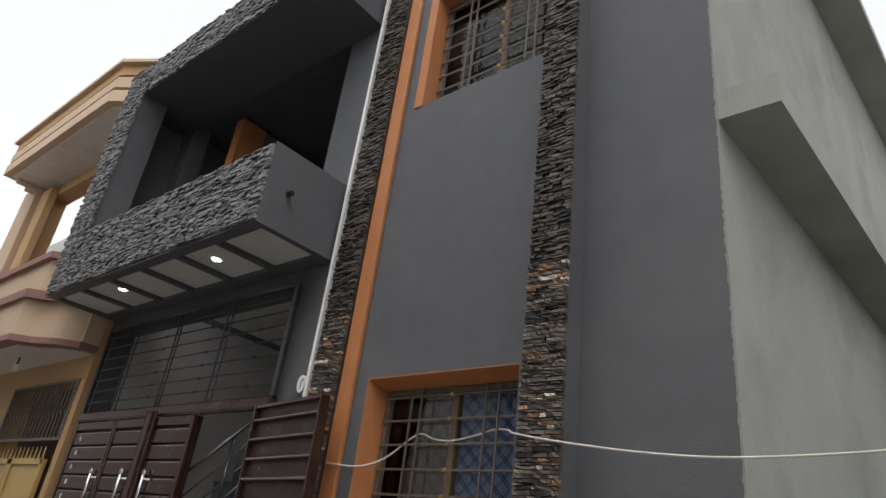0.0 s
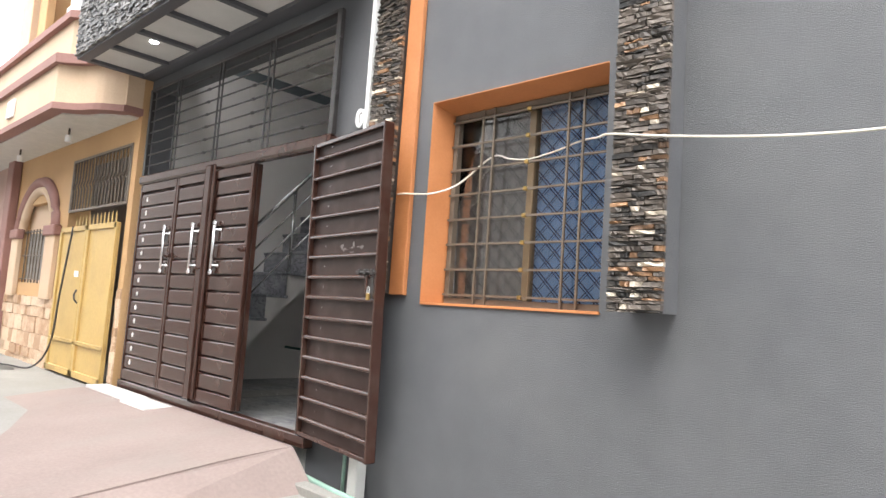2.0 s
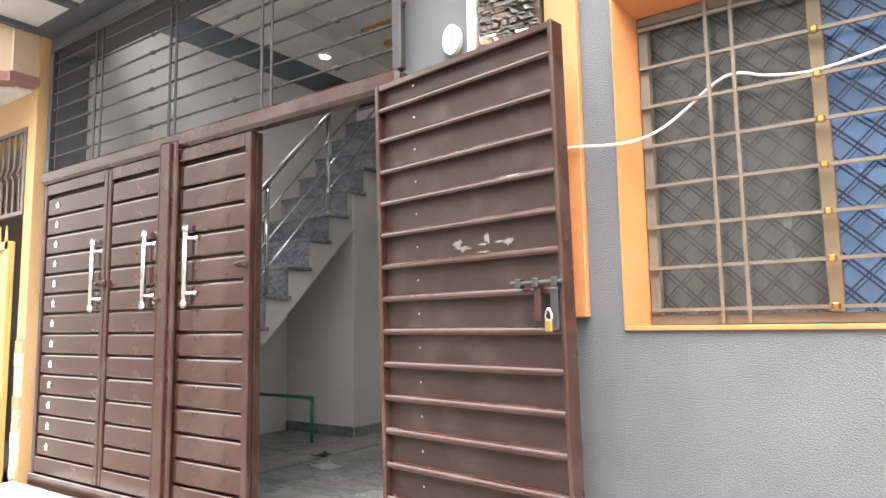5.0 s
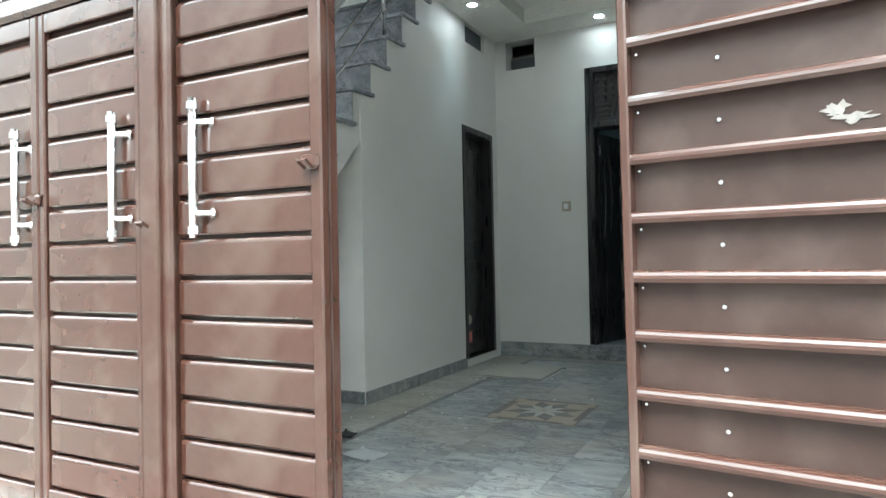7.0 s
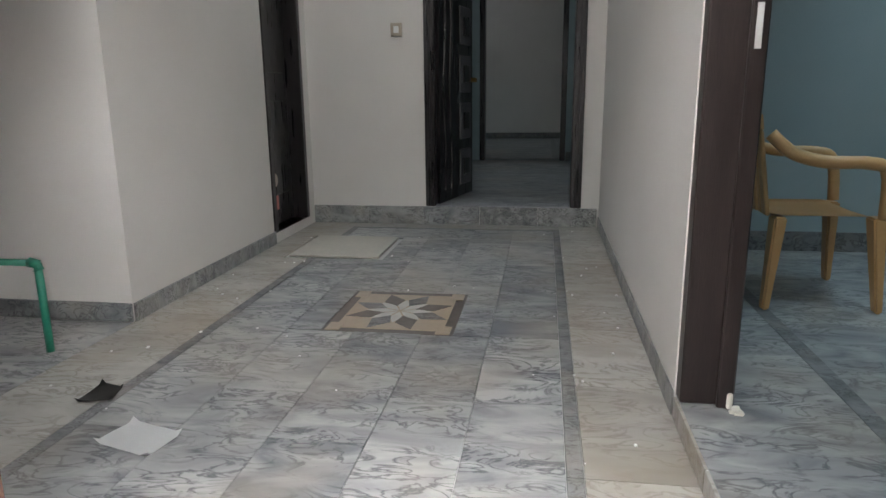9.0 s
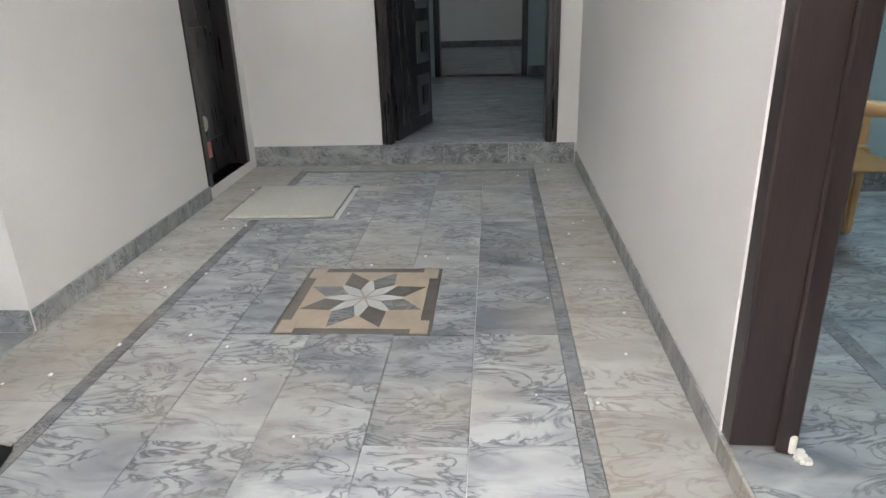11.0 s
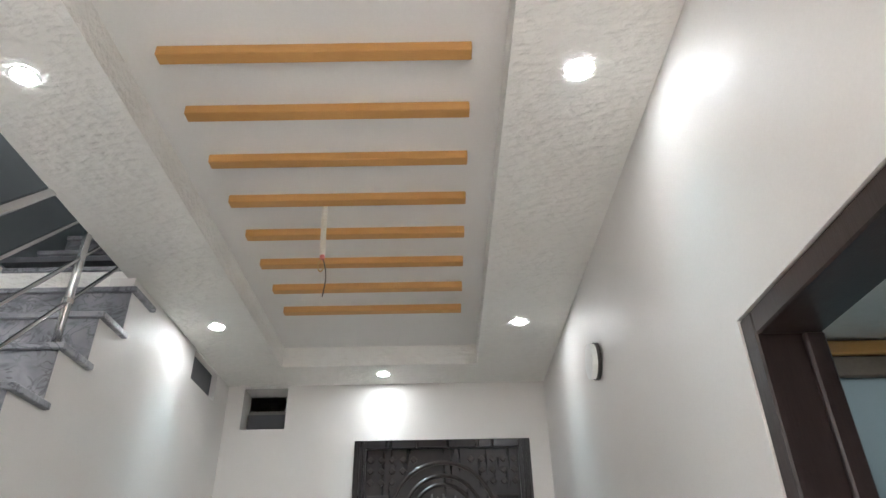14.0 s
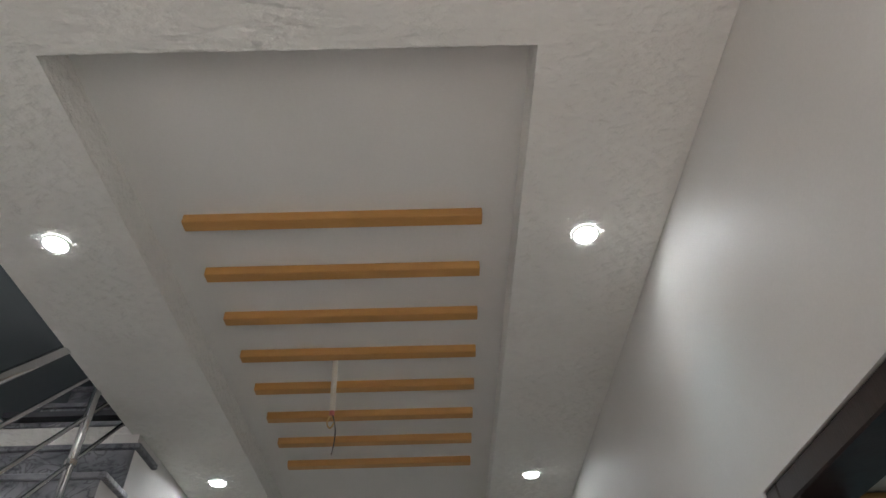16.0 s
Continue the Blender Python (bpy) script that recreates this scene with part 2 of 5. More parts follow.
HATCH = mat("pale cement cover", (0.36, 0.34, 0.3), (0.44, 0.42, 0.37), 0.6, scale=4, fine=40, bump=0.1)
# stripes on the net imitate a diagonal pattern reflected in the glass
REFLECTSTRIPE = mat("grey stripe for the reflected pattern", (0.1, 0.095, 0.09), (0.13, 0.125, 0.12), 0.9, fine=120, bump=0.1)
WHITE = mat("white plastic", (0.75, 0.75, 0.74), (0.8, 0.8, 0.79), 0.4, fine=60, bump=0.02)
PANELW = mat("white soffit board", (0.55, 0.55, 0.53), (0.62, 0.62, 0.6), 0.6, fine=60, bump=0.05)
CABLE = mat("off white cable sheath", (0.62, 0.58, 0.5), (0.72, 0.68, 0.6), 0.5, fine=60, bump=0.05)
BLACK = mat("black rubber", (0.01, 0.01, 0.01), (0.02, 0.02, 0.02), 0.5, fine=60, bump=0.05)
GREEN = mat("green plastic pipe", (0.01, 0.16, 0.1), (0.02, 0.23, 0.15), 0.4, fine=60, bump=0.03)
PEACH = mat("peach house paint", (0.45, 0.27, 0.12), (0.54, 0.34, 0.17), 0.75, scale=1.5, fine=60, bump=0.2, stain=((0.4, 0.26, 0.14), 0.4, 1.4))
LPEACH = mat("pale peach house paint", (0.52, 0.38, 0.26), (0.6, 0.45, 0.32), 0.75, scale=1.5, fine=60, bump=0.2, stain=((0.45, 0.32, 0.2), 0.45, 1.8))
MAROON = mat("mauve brown trim paint", (0.22, 0.11, 0.09), (0.3, 0.16, 0.14), 0.7, scale=2, fine=60, bump=0.2)
YELLOW = mat("yellow gate enamel", (0.44, 0.295, 0.1), (0.53, 0.37, 0.14), 0.45, scale=2, fine=30, bump=0.05, stain=((0.3, 0.19, 0.08), 0.35, 3.5))
FARHOUSE = mat("dusty mauve house paint", (0.34, 0.22, 0.18), (0.44, 0.3, 0.25), 0.8, scale=2, fine=50, bump=0.2)
CLADDING = mat("beige stone cladding", (0.4, 0.25, 0.15), (0.66, 0.5, 0.36), 0.6, scale=9, fine=40, bump=0.4, pick="island")
GREYCLAD = mat("pale grey stone cladding", (0.3, 0.28, 0.26), (0.66, 0.64, 0.6), 0.6, scale=9, fine=40, bump=0.4, pick="island")
BLUECLOTH = mat("blue curtain cloth", (0.15, 0.28, 0.52), (0.21, 0.36, 0.62), 0.9, scale=5, fine=120, bump=0.2)
PALEGREEN = mat("faded green pipe plastic", (0.2, 0.33, 0.27), (0.28, 0.42, 0.35), 0.5, scale=8, fine=60, bump=0.1)
NAVY = mat("navy curtain stripe", (0.008, 0.02, 0.07), (0.015, 0.03, 0.09), 0.9, fine=120, bump=0.2)
PALEBLUE = mat("pale blue curtain cloth", (0.42, 0.52, 0.62), (0.56, 0.64, 0.72), 0.9, fine=120, bump=0.2)
# net colour made paler and greyer for sky reflected in the panes
BROWNCLOTH = mat("grey brown net paled for glass reflection", (0.19, 0.175, 0.16), (0.255, 0.235, 0.22), 0.9, scale=4, fine=150, bump=0.2)
GOLDCLOTH = mat("golden brown window stile", (0.11, 0.075, 0.04), (0.16, 0.11, 0.06), 0.5, fine=60, bump=0.1)
# daylight glare on the wall end is put into this white
DAYLITWHITE = mat("white for the daylit wall end", (0.78, 0.78, 0.76), (0.84, 0.84, 0.82), 0.5, fine=140, bump=0.06)
# highlights on the carved wood are put into this lighter colour
RELIEF = mat("dark carving lightened for highlights", (0.09, 0.085, 0.09), (0.16, 0.152, 0.155), 0.35, scale=5, fine=40, bump=0.1)
STREETPAINT = mat("pale grey of the unseen shading walls", (0.42, 0.42, 0.41), (0.52, 0.52, 0.5), 0.85, scale=1.5, fine=60, bump=0.2)
CHAIRP = mat("tan moulded plastic", (0.42, 0.24, 0.1), (0.5, 0.3, 0.13), 0.4, fine=60, bump=0.03)
PAPER = mat("white paper", (0.74, 0.74, 0.74), (0.8, 0.8, 0.8), 0.8, fine=60, bump=0.05)
SWITCH = mat("beige switch plastic", (0.42, 0.35, 0.28), (0.5, 0.43, 0.35), 0.4, fine=60, bump=0.03)
SMEAR = mat("dried white putty smear", (0.13, 0.115, 0.105), (0.27, 0.25, 0.235), 0.8, fine=60, bump=0.3)
RED = mat("red label", (0.5, 0.1, 0.09), (0.62, 0.2, 0.18), 0.5, fine=60, bump=0.03)
LAMP = glow("downlight lens", (0.9, 0.96, 1.0), 14.0)
GREENLED = glow("green indicator", (0.1, 0.9, 0.5), 2.0)
PANE = glass("clear window glass")


# ---- builders ----
def box(bm, x0, x1, y0, y1, z0, z1, bevel=0.0, m=None):
    r = bmesh.ops.create_cube(bm, size=1)
    sx, sy, sz = x1 - x0, y1 - y0, z1 - z0
    t = Matrix.Translation(((x0 + x1) / 2, (y0 + y1) / 2, (z0 + z1) / 2)) @ Matrix.Diagonal((sx, sy, sz, 1))
    if m is not None:
        t = m @ t
    bmesh.ops.transform(bm, matrix=t, verts=r["verts"])
    if bevel:
        edges = list({e for v in r["verts"] for e in v.link_edges})
        bmesh.ops.bevel(bm, geom=edges, offset=bevel, segments=1, affect="EDGES")


def mk(*boxes, bevel=0.0):
    bm = bmesh.new()
    for b in boxes:
        box(bm, *b, bevel=bevel)
    return bm


def tube(bm, points, r, sides=8, close=True):
    """A round bar along a line of points."""
    pts = [Vector(p) for p in points]
    rings = []
    for i, p in enumerate(pts):
        d = (pts[min(i + 1, len(pts) - 1)] - pts[max(i - 1, 0)]).normalized()
        up = Vector((0, 0, 1)) if abs(d.z) < 0.95 else Vector((1, 0, 0))
        u = d.cross(up).normalized()
        v = d.cross(u)
        rings.append([bm.verts.new(p + r * (math.cos(a) * u + math.sin(a) * v)) for a in (2 * math.pi * k / sides for k in range(sides))])
    for a, b in zip(rings, rings[1:]):
        for k in range(sides):
            bm.faces.new((a[k], a[(k + 1) % sides], b[(k + 1) % sides], b[k]))
    if close:
        bm.faces.new(rings[0])
        bm.faces.new(rings[-1][::-1])
    bmesh.ops.recalc_face_normals(bm, faces=bm.faces[:])


def bars(*lines, r=0.01, sides=8):
    bm = bmesh.new()
    for ln in lines:
        tube(bm, ln, r, sides)
    return bm


def prism(poly, axis, a0, a1):
    """A polygon of (u, v) drawn out along an axis: 'x' (u=y, v=z), 'y' (u=x, v=z) or 'z' (u=x, v=y)."""
    bm = bmesh.new()

    def at(u, v, a):
        return {"x": (a, u, v), "y": (u, a, v), "z": (u, v, a)}[axis]
    lo = [bm.verts.new(at(u, v, a0)) for u, v in poly]
    hi = [bm.verts.new(at(u, v, a1)) for u, v in poly]
    n = len(poly)
    bm.faces.new(lo)
    bm.faces.new(hi[::-1])
    for i in range(n):
        bm.faces.new((lo[i], hi[i], hi[(i + 1) % n], lo[(i + 1) % n]))
    bmesh.ops.recalc_face_normals(bm, faces=bm.faces[:])
    return bm


def mesh_of(bm, name, *mats, smooth=False):
    me = bpy.data.meshes.new(name)
    bm.normal_update()
    bm.to_mesh(me)
    bm.free()
    for m in mats:
        me.materials.append(m)
    if smooth:
        for p in me.polygons:
            p.use_smooth = True
    return me


def base(name, loc, label, category, group="", kind=""):
    """A thing: an Empty at its base."""
    e = new(name)
    e.location = loc
    return tagged(e, label, category, group, kind)


def part(name, bm, material, parent, label="", smooth=False):
    ob = new(name, mesh_of(bm, name, material, smooth=smooth) if isinstance(bm, bmesh.types.BMesh) else bm)
    ob.parent = parent
    if parent.parent is None:
        ob.matrix_parent_inverse = Matrix.Translation(-parent.location)
    return tagged(ob, label)


def thing(name, bm, material, label, category, group="", kind="", smooth=False):
    return tagged(new(name, mesh_of(bm, name, material, smooth=smooth)), label, category, group, kind)


def built(name, bm, mats, label, category):
    return tagged(new(name, mesh_of(bm, name, *mats)), label, category, kind="structure")


def cells(axis, a0, a1, us, vs, solid):
    """A slab across an axis made of cells; solid(u, v) says which are filled. Material 0 faces a0, 1 faces a1, 0 the reveals."""
    bm = bmesh.new()
    us, vs = sorted(set(us)), sorted(set(vs))
    fill = {(i, j): solid((us[i] + us[i + 1]) / 2, (vs[j] + vs[j + 1]) / 2) for i in range(len(us) - 1) for j in range(len(vs) - 1)}
    made = {}

    def at(u, v, a):
        k = (round(u, 4), round(v, 4), a)
        if k not in made:
            made[k] = bm.verts.new({"x": (a, u, v), "y": (u, a, v), "z": (u, v, a)}[axis])
        return made[k]
    for (i, j), f in fill.items():
        if not f:
            continue
        u0, u1, v0, v1 = us[i], us[i + 1], vs[j], vs[j + 1]
        bm.faces.new([at(u0, v0, a0), at(u0, v1, a0), at(u1, v1, a0), at(u1, v0, a0)]).material_index = 0
        bm.faces.new([at(u0, v0, a1), at(u1, v0, a1), at(u1, v1, a1), at(u0, v1, a1)]).material_index = 1
        for di, dj, p, q in ((-1, 0, (u0, v0), (u0, v1)), (1, 0, (u1, v0), (u1, v1)), (0, -1, (u0, v0), (u1, v0)), (0, 1, (u0, v1), (u1, v1))):
            if not fill.get((i + di, j + dj), False):
                bm.faces.new([at(*p, a0), at(*q, a0), at(*q, a1), at(*p, a1)]).material_index = 0
    bmesh.ops.recalc_face_normals(bm, faces=bm.faces[:])
    return bm


def holed(axis, a0, a1, u0, u1, v0, v1, *holes):
    us, vs = [u0, u1], [v0, v1]
    for h in holes:
        us += [h[0], h[1]]
        vs += [h[2], h[3]]
    us, vs = [u for u in us if u0 <= u <= u1], [v for v in vs if v0 <= v <= v1]
    return cells(axis, a0, a1, us, vs, lambda u, v: not any(h[0] < u < h[1] and h[2] < v < h[3] for h in holes))


FLOOR, ROOM, HALL, CEILING = 0.55, 0.62, 0.7, 3.85


def ground_height(x, y):
    return max(0.08, min(0.45, 0.06 + 0.052 * y))


# ---- the street ----
def street():
    bm = bmesh.new()
    xs = [-400, -60, -8, -3, 0, 1, 2, 2.6, 3.3, 6, 20, 60, 400]
    ys = [-400, -60, -12, -4] + [i * 0.5 for i in range(0, 41)] + [30, 60, 400]
    rows = [[bm.verts.new((x, y, ground_height(x, y))) for y in ys] for x in xs]
    for i in range(len(xs) - 1):
        for j in range(len(ys) - 1):
            bm.faces.new((rows[i][j], rows[i + 1][j], rows[i + 1][j + 1], rows[i][j + 1]))
    return bm


built("ground", street(), [CONCRETE], "pale dusty concrete street", "ground")


def ramp():
    """The sloping apron before the gate."""
    poly = [(3.06, 0.2), (3.06, 0.535), (2.6, 0.5), (1.9, 0.42), (1.3, 0.36), (1.3, 0.2)]
    bm = prism(poly, "y", 5.0, 8.3)
    for v in bm.verts:
        if v.co.y < 5.01 and v.co.z < 0.25:
            v.co.y -= 0.4
    bmesh.ops.bevel(bm, geom=[e for e in bm.edges if abs(e.verts[0].co.y - e.verts[1].co.y) < 1e-4], offset=0.012, segments=2, affect="EDGES")
    return bm


built("pavement", ramp(), [PINKCON], "pinkish worn concrete ramp before the brown gate", "ramp")

# ---- the house shell ----
FRONT, BACK = 3.2, 3.42
facade = holed("x", FRONT, BACK, 1.695, 8.36, -0.2, 6.66,
               (2.845, 4.03, 1.527, 2.735), (2.79, 4.03, 5.0, 6.2), (5.04, 8.22, FLOOR - 0.06, 3.6), (5.1, 8.0, 3.98, 6.33))
built("wall_front", facade, [STUCCO, ROOMBLUE], "rough grey stucco house front", "wall")
built("wall_front_parapet", mk((FRONT, BACK, 1.695, 8.36, 6.66, 7.6)), [STUCCO], "grey stucco upper wall", "wall")


def side_line(x):
    return 1.69 - 0.055 * (x - 3.2)


side = prism([(3.2, 1.69), (14.0, side_line(14)), (14.0, side_line(14) + 0.24), (3.42, side_line(3.42) + 0.24), (3.42, 1.695), (3.2, 1.695)][::-1], "z", -0.2, 7.6)
built("wall_side", side, [PALEWALL], "weathered pale grey-green plaster side wall", "wall")
built("wall_rear_wing", prism([(7.0, side_line(7.0) - 0.002), (14.0, side_line(14) - 0.002), (14.0, 0.4), (7.0, 0.85)][::-1], "z", -0.2, 3.87), [PALEWALL], "pale plaster wall that juts out behind", "wall")


def ragged_edge():
    """Pale plaster that laps round the corner in a broken line."""
    rnd = random.Random(5)
    bm = bmesh.new()
    z = 0.3
    while z < 7.4:
        h = rnd.uniform(0.01, 0.035)
        box(bm, 3.1955, 3.1992, 1.6952, 1.6952 + rnd.choice((0.002, 0.003, 0.004, 0.006, 0.009)), z, z + h - 0.0005)
        z += h
    return bm


built("plaster_edge", ragged_edge(), [PALEWALL], "ragged pale plaster edge at the house corner", "plaster edge")
ledge = prism([(3.2, 1.689), (8.0, side_line(8) - 0.001), (8.0, side_line(8) - 0.31), (3.2, 1.38)][::-1], "z", 3.98, 4.17)
thing("wall_pipe", bars([(6.98, 1.28, 0.1), (6.98, 1.28, 3.86)], r=0.022), PALEWALL, "pale painted pipe on the side wall", "pipe", smooth=True)
built("sunshade_ledge", ledge, [PALEWALL], "pale concrete ledge along the side wall", "ledge")
eave = prism([(3.4, side_line(3.4) - 0.001), (12.0, side_line(12) - 0.001), (12.0, side_line(12) - 0.36), (3.4, 1.32)][::-1], "z", 7.45, 7.6)
built("eave", eave, [PALEWALL], "pale roof slab edge over the side wall", "eave")
built("roof", mk((3.3, 14.0, 1.25, 8.25, 7.6, 7.75)), [DARKGREY], "flat concrete roof", "roof")

# inside walls
built("wall_right", holed("y", 4.91, 5.04, BACK, 8.0, 0.3, 4.05, (3.485, 4.817, ROOM, 2.892)), [ROOMBLUE, CREAM], "smooth cream painted porch wall", "wall")
for p in bpy.data.objects["wall_right"].data.polygons:
    if abs(p.normal.y) < 0.5:
        p.material_index = 1
built("wall_back", holed("x", 8.0, 8.2, 4.0, 8.42, 0.3, 4.05, (5.18, 6.42, HALL, 3.435), (6.93, 7.25, 3.53, 3.83)), [CREAM, ROOMBLUE], "cream painted wall with the carved doorway", "wall")
NOSE, RISE, RUN = 5.135, 0.25, 0.232


def step_x(k):
    return NOSE + RUN * k


def step_z(k):
    return 2.545 + RISE * k


def under_steps(x, z):
    """The wall below the stair is filled up to the steps."""
    k = math.floor((x - NOSE) / RUN)
    if 7.14 < x < 7.86 and 0.62 < z < 2.84 or 7.25 < x < 7.72 and 3.65 < z < 3.84:
        return False
    return z < step_z(k) - 0.03


us = [5.455] + [step_x(k) for k in range(2, 6)] + [7.14, 7.86, 7.25, 7.72, 8.0]
vs = [0.3, 0.62, 2.84, 3.65, 3.84, 3.851] + [step_z(k) - 0.03 for k in range(1, 6)]
built("wall_left", cells("y", 7.37, 7.5, us, [v for v in vs if v <= 3.852], under_steps), [CREAM, CREAM], "cream painted wall under the staircase", "wall")
built("wall_under_stair", mk((5.456, 5.6, 7.5, 8.25, 0.3, 2.35)), [CREAM], "cream wall that closes the space under the stair", "wall")
built("wall_boundary", mk((BACK, 8.0, 8.25, 8.42, 0.3, 4.05)), [CREAM], "cream wall behind the staircase", "wall")
# upper part of the cream wall, coloured darker to look dim
built("wall_boundary_upper", mk((BACK, 8.0, 8.25, 8.42, 4.05, 6.66)), [STAIRDIM], "upper stairwell wall, coloured dark blue-grey for its dimness", "wall")
built("upper_reveal", mk((BACK + 0.001, 3.75, 7.26, 7.409, 4.092, 6.3)), [ORANGE], "burnt orange painted wall end on the upper floor", "trim")
built("wall_stair_void", mk((3.751, 6.47, 7.28, 7.409, 4.09, 6.3)), [STAIRDIM], "wall beside the stair opening above, coloured dark for dimness", "wall")

# ceiling with its sunk panel and the stair opening
def ceiling_solid(x, y):
    return not (4.136 < x < 7.61 and 5.55 < y < 6.895 or x < 6.47 and y > 7.41)


ceil_bm = cells("z", CEILING, CEILING + 0.14, [BACK, 4.136, 6.47, 7.61, 8.0], [5.04, 5.55, 6.895, 7.41, 8.25], ceiling_solid)
rim_faces = set(ceil_bm.faces)
box(ceil_bm, 4.08, 7.67, 5.5, 6.93, CEILING + 0.14, CEILING + 0.2)
for f in ceil_bm.faces:
    if f not in rim_faces:
        f.material_index = 1
built("ceiling", ceil_bm, [CEIL, CEILFLAT], "off-white porch ceiling with a sunk panel", "ceiling")
built("upper_floor_slab", cells("z", 4.06, 4.09, [BACK, 6.47, 8.2], [1.6, 7.41, 8.25], lambda x, y: not (x < 6.47 and y > 7.41)), [DARKGREY, DARKGREY], "concrete slab between the storeys", "ceiling")
built("upper_ceiling", mk((BACK, 8.2, 1.7, 8.42, 6.34, 6.6)), [DARKGREY], "ceiling of the upper storey", "ceiling")
built("upper_wall_back", mk((5.0, 5.15, 1.7, 7.2, 4.092, 6.34)), [DARKGREY], "dark wall at the back of the upper balcony", "wall")
built("upper_wall_side", mk((BACK, 5.0, 5.0, 5.1, 4.092, 6.34)), [STUCCO], "grey wall beside the upper balcony", "wall")
built("stair_back_upper", mk((8.0, 8.2, 7.2, 8.42, 3.9, 6.34)), [DARKGREY], "wall at the head of the stair", "wall")

# hall behind the carved door, a further room, and the front room
built("floor_hall", mk((8.2, 11.9, 4.0, 8.42, 0.3, HALL)), [MARBLE], "grey marble hall floor", "floor")
built("floor_far_room", mk((11.9, 16.6, 3.5, 8.42, 0.3, HALL)), [MARBLE], "grey marble floor of the far room", "floor")
built("wall_hall_right", mk((8.2, 11.9, 3.85, 4.0, 0.3, 3.9)), [ROOMBLUE], "pale blue hall wall", "wall")
built("wall_hall_left", mk((8.2, 16.6, 8.42, 8.55, 0.3, 3.9)), [ROOMBLUE], "pale blue hall wall", "wall")
built("wall_hall_back", holed("x", 11.9, 12.1, 4.0, 8.42, 0.3, 3.9, (5.2, 6.36, HALL, 3.07)), [ROOMBLUE, CREAM], "pale blue wall with a doorway", "wall")
built("wall_far_back", mk((16.6, 16.8, 3.4, 8.55, 0.3, 3.9)), [CREAM], "plain wall at the end of the far room", "wall")
built("wall_far_right", mk((12.1, 16.6, 3.4, 3.5, 0.3, 3.9)), [CREAM], "plain wall of the far room", "wall")
built("ceiling_hall", mk((8.2, 16.8, 3.4, 8.55, 3.72, 3.9)), [CEIL], "white hall ceiling", "ceiling")
built("floor_front_room", mk((BACK, 7.0, 1.78, 4.91, 0.3, ROOM), (3.486, 4.815, 4.91, 5.035, 0.3, ROOM + 0.004)), [MARBLE], "blue-grey marble floor of the front room", "floor")
built("wall_front_room_back", mk((7.0, 7.2, 1.4, 4.91, 0.3, 3.9)), [ROOMBLUE], "pale blue front room wall", "wall")
built("wall_front_room_side", mk((BACK, 7.0, 1.7, 1.78, 0.3, 3.9)), [ROOMBLUE], "pale blue front room wall", "wall")
built("ceiling_front_room", mk((BACK, 7.0, 1.7, 4.91, 3.72, 3.9)), [CEIL], "white front room ceiling", "ceiling")
built("floor", mk((BACK - 0.22, 8.0, 5.04, 8.25, 0.3, FLOOR - 0.012)), [GROUT], "marble tiled porch floor", "floor")

built("cornice_gold", mk((6.93, 7.0, 1.8, 4.9, 3.615, 3.7), bevel=0.01), [SLATWOOD], "golden painted cornice in the front room", "trim")
built("cornice_olive", mk((6.96, 7.0, 1.8, 4.9, 3.485, 3.614), bevel=0.01), [BROWNIRON], "dark olive cornice band in the front room", "trim")

# unseen walls added across street and alley to hold back sky light
built("sky_block_wall", mk((-3.0, -2.8, -14, 30, 0, 6.2)), [STREETPAINT], "unseen wall added across the street to block low sky", "wall")
built("alley_shade_wall", mk((3.4, 14.0, -1.6, -1.4, 0, 3.2)), [STREETPAINT], "unseen wall added to shade the alley", "wall")
# thin white sheet over the cream wall end imitates strong daylight
built("wall_nib", mk((3.202, 3.483, 5.0405, 5.05, FLOOR, 3.84)), [DAYLITWHITE], "end of the porch wall, whitened for strong daylight", "wall")

# ---- the upper balcony ----
def stones(bm, plane, a, u0, u1, v0, v1, row=0.032, lens=(0.05, 0.16), depth=(0.012, 0.035), seed=1, out=-1):
    """Split-face ledger stones on a face; plane 'x' (u=y, v=z)."""
    rnd = random.Random(seed)
    v = v0
    while v < v1 - 0.008:
        h = min(row * rnd.uniform(0.6, 1.3), v1 - v)
        u = u0
        while u < u1 - 0.006:
            w = min(rnd.uniform(*lens), u1 - u)
            d = rnd.uniform(*depth)
            m = Matrix.Translation((a + out * d / 2, u + w / 2, v + h / 2)) @ Euler((rnd.uniform(-.05, .05), 0, rnd.uniform(-.12, .12))).to_matrix().to_4x4()
            t = rnd.uniform(-0.004, 0.004)
            vs_ = [bm.verts.new(m @ Vector((out * sx * d / 2, sy * (w / 2 - 0.0015 - (0.003 if sx > 0 else 0)), sz * (h / 2 - 0.001 - (0.002 if sx > 0 else 0)) + (t if sx > 0 else 0))))
                   for sx in (-1, 1) for sy in (-1, 1) for sz in (-1, 1)]
            for f in ((0, 1, 3, 2), (4, 6, 7, 5), (0, 4, 5, 1), (2, 3, 7, 6), (0, 2, 6, 4), (1, 5, 7, 3)):
                bm.faces.new([vs_[i] for i in f])
            u += w
        v += h
    return bm


BX = 2.44
balcony = base("balcony", (BX, 6.22, 3.73), "dark grey concrete balcony clad in split stone", "balcony", kind="structure")
part("slab", mk((BX, FRONT, 4.67, 8.36, 3.8, 3.96)), DARKGREY, balcony)
soffit_bars = [(BX, BX + 0.1, 4.67, 8.36, 3.73, 3.8), (FRONT - 0.13, FRONT - 0.002, 4.67, 8.36, 3.73, 3.8)]
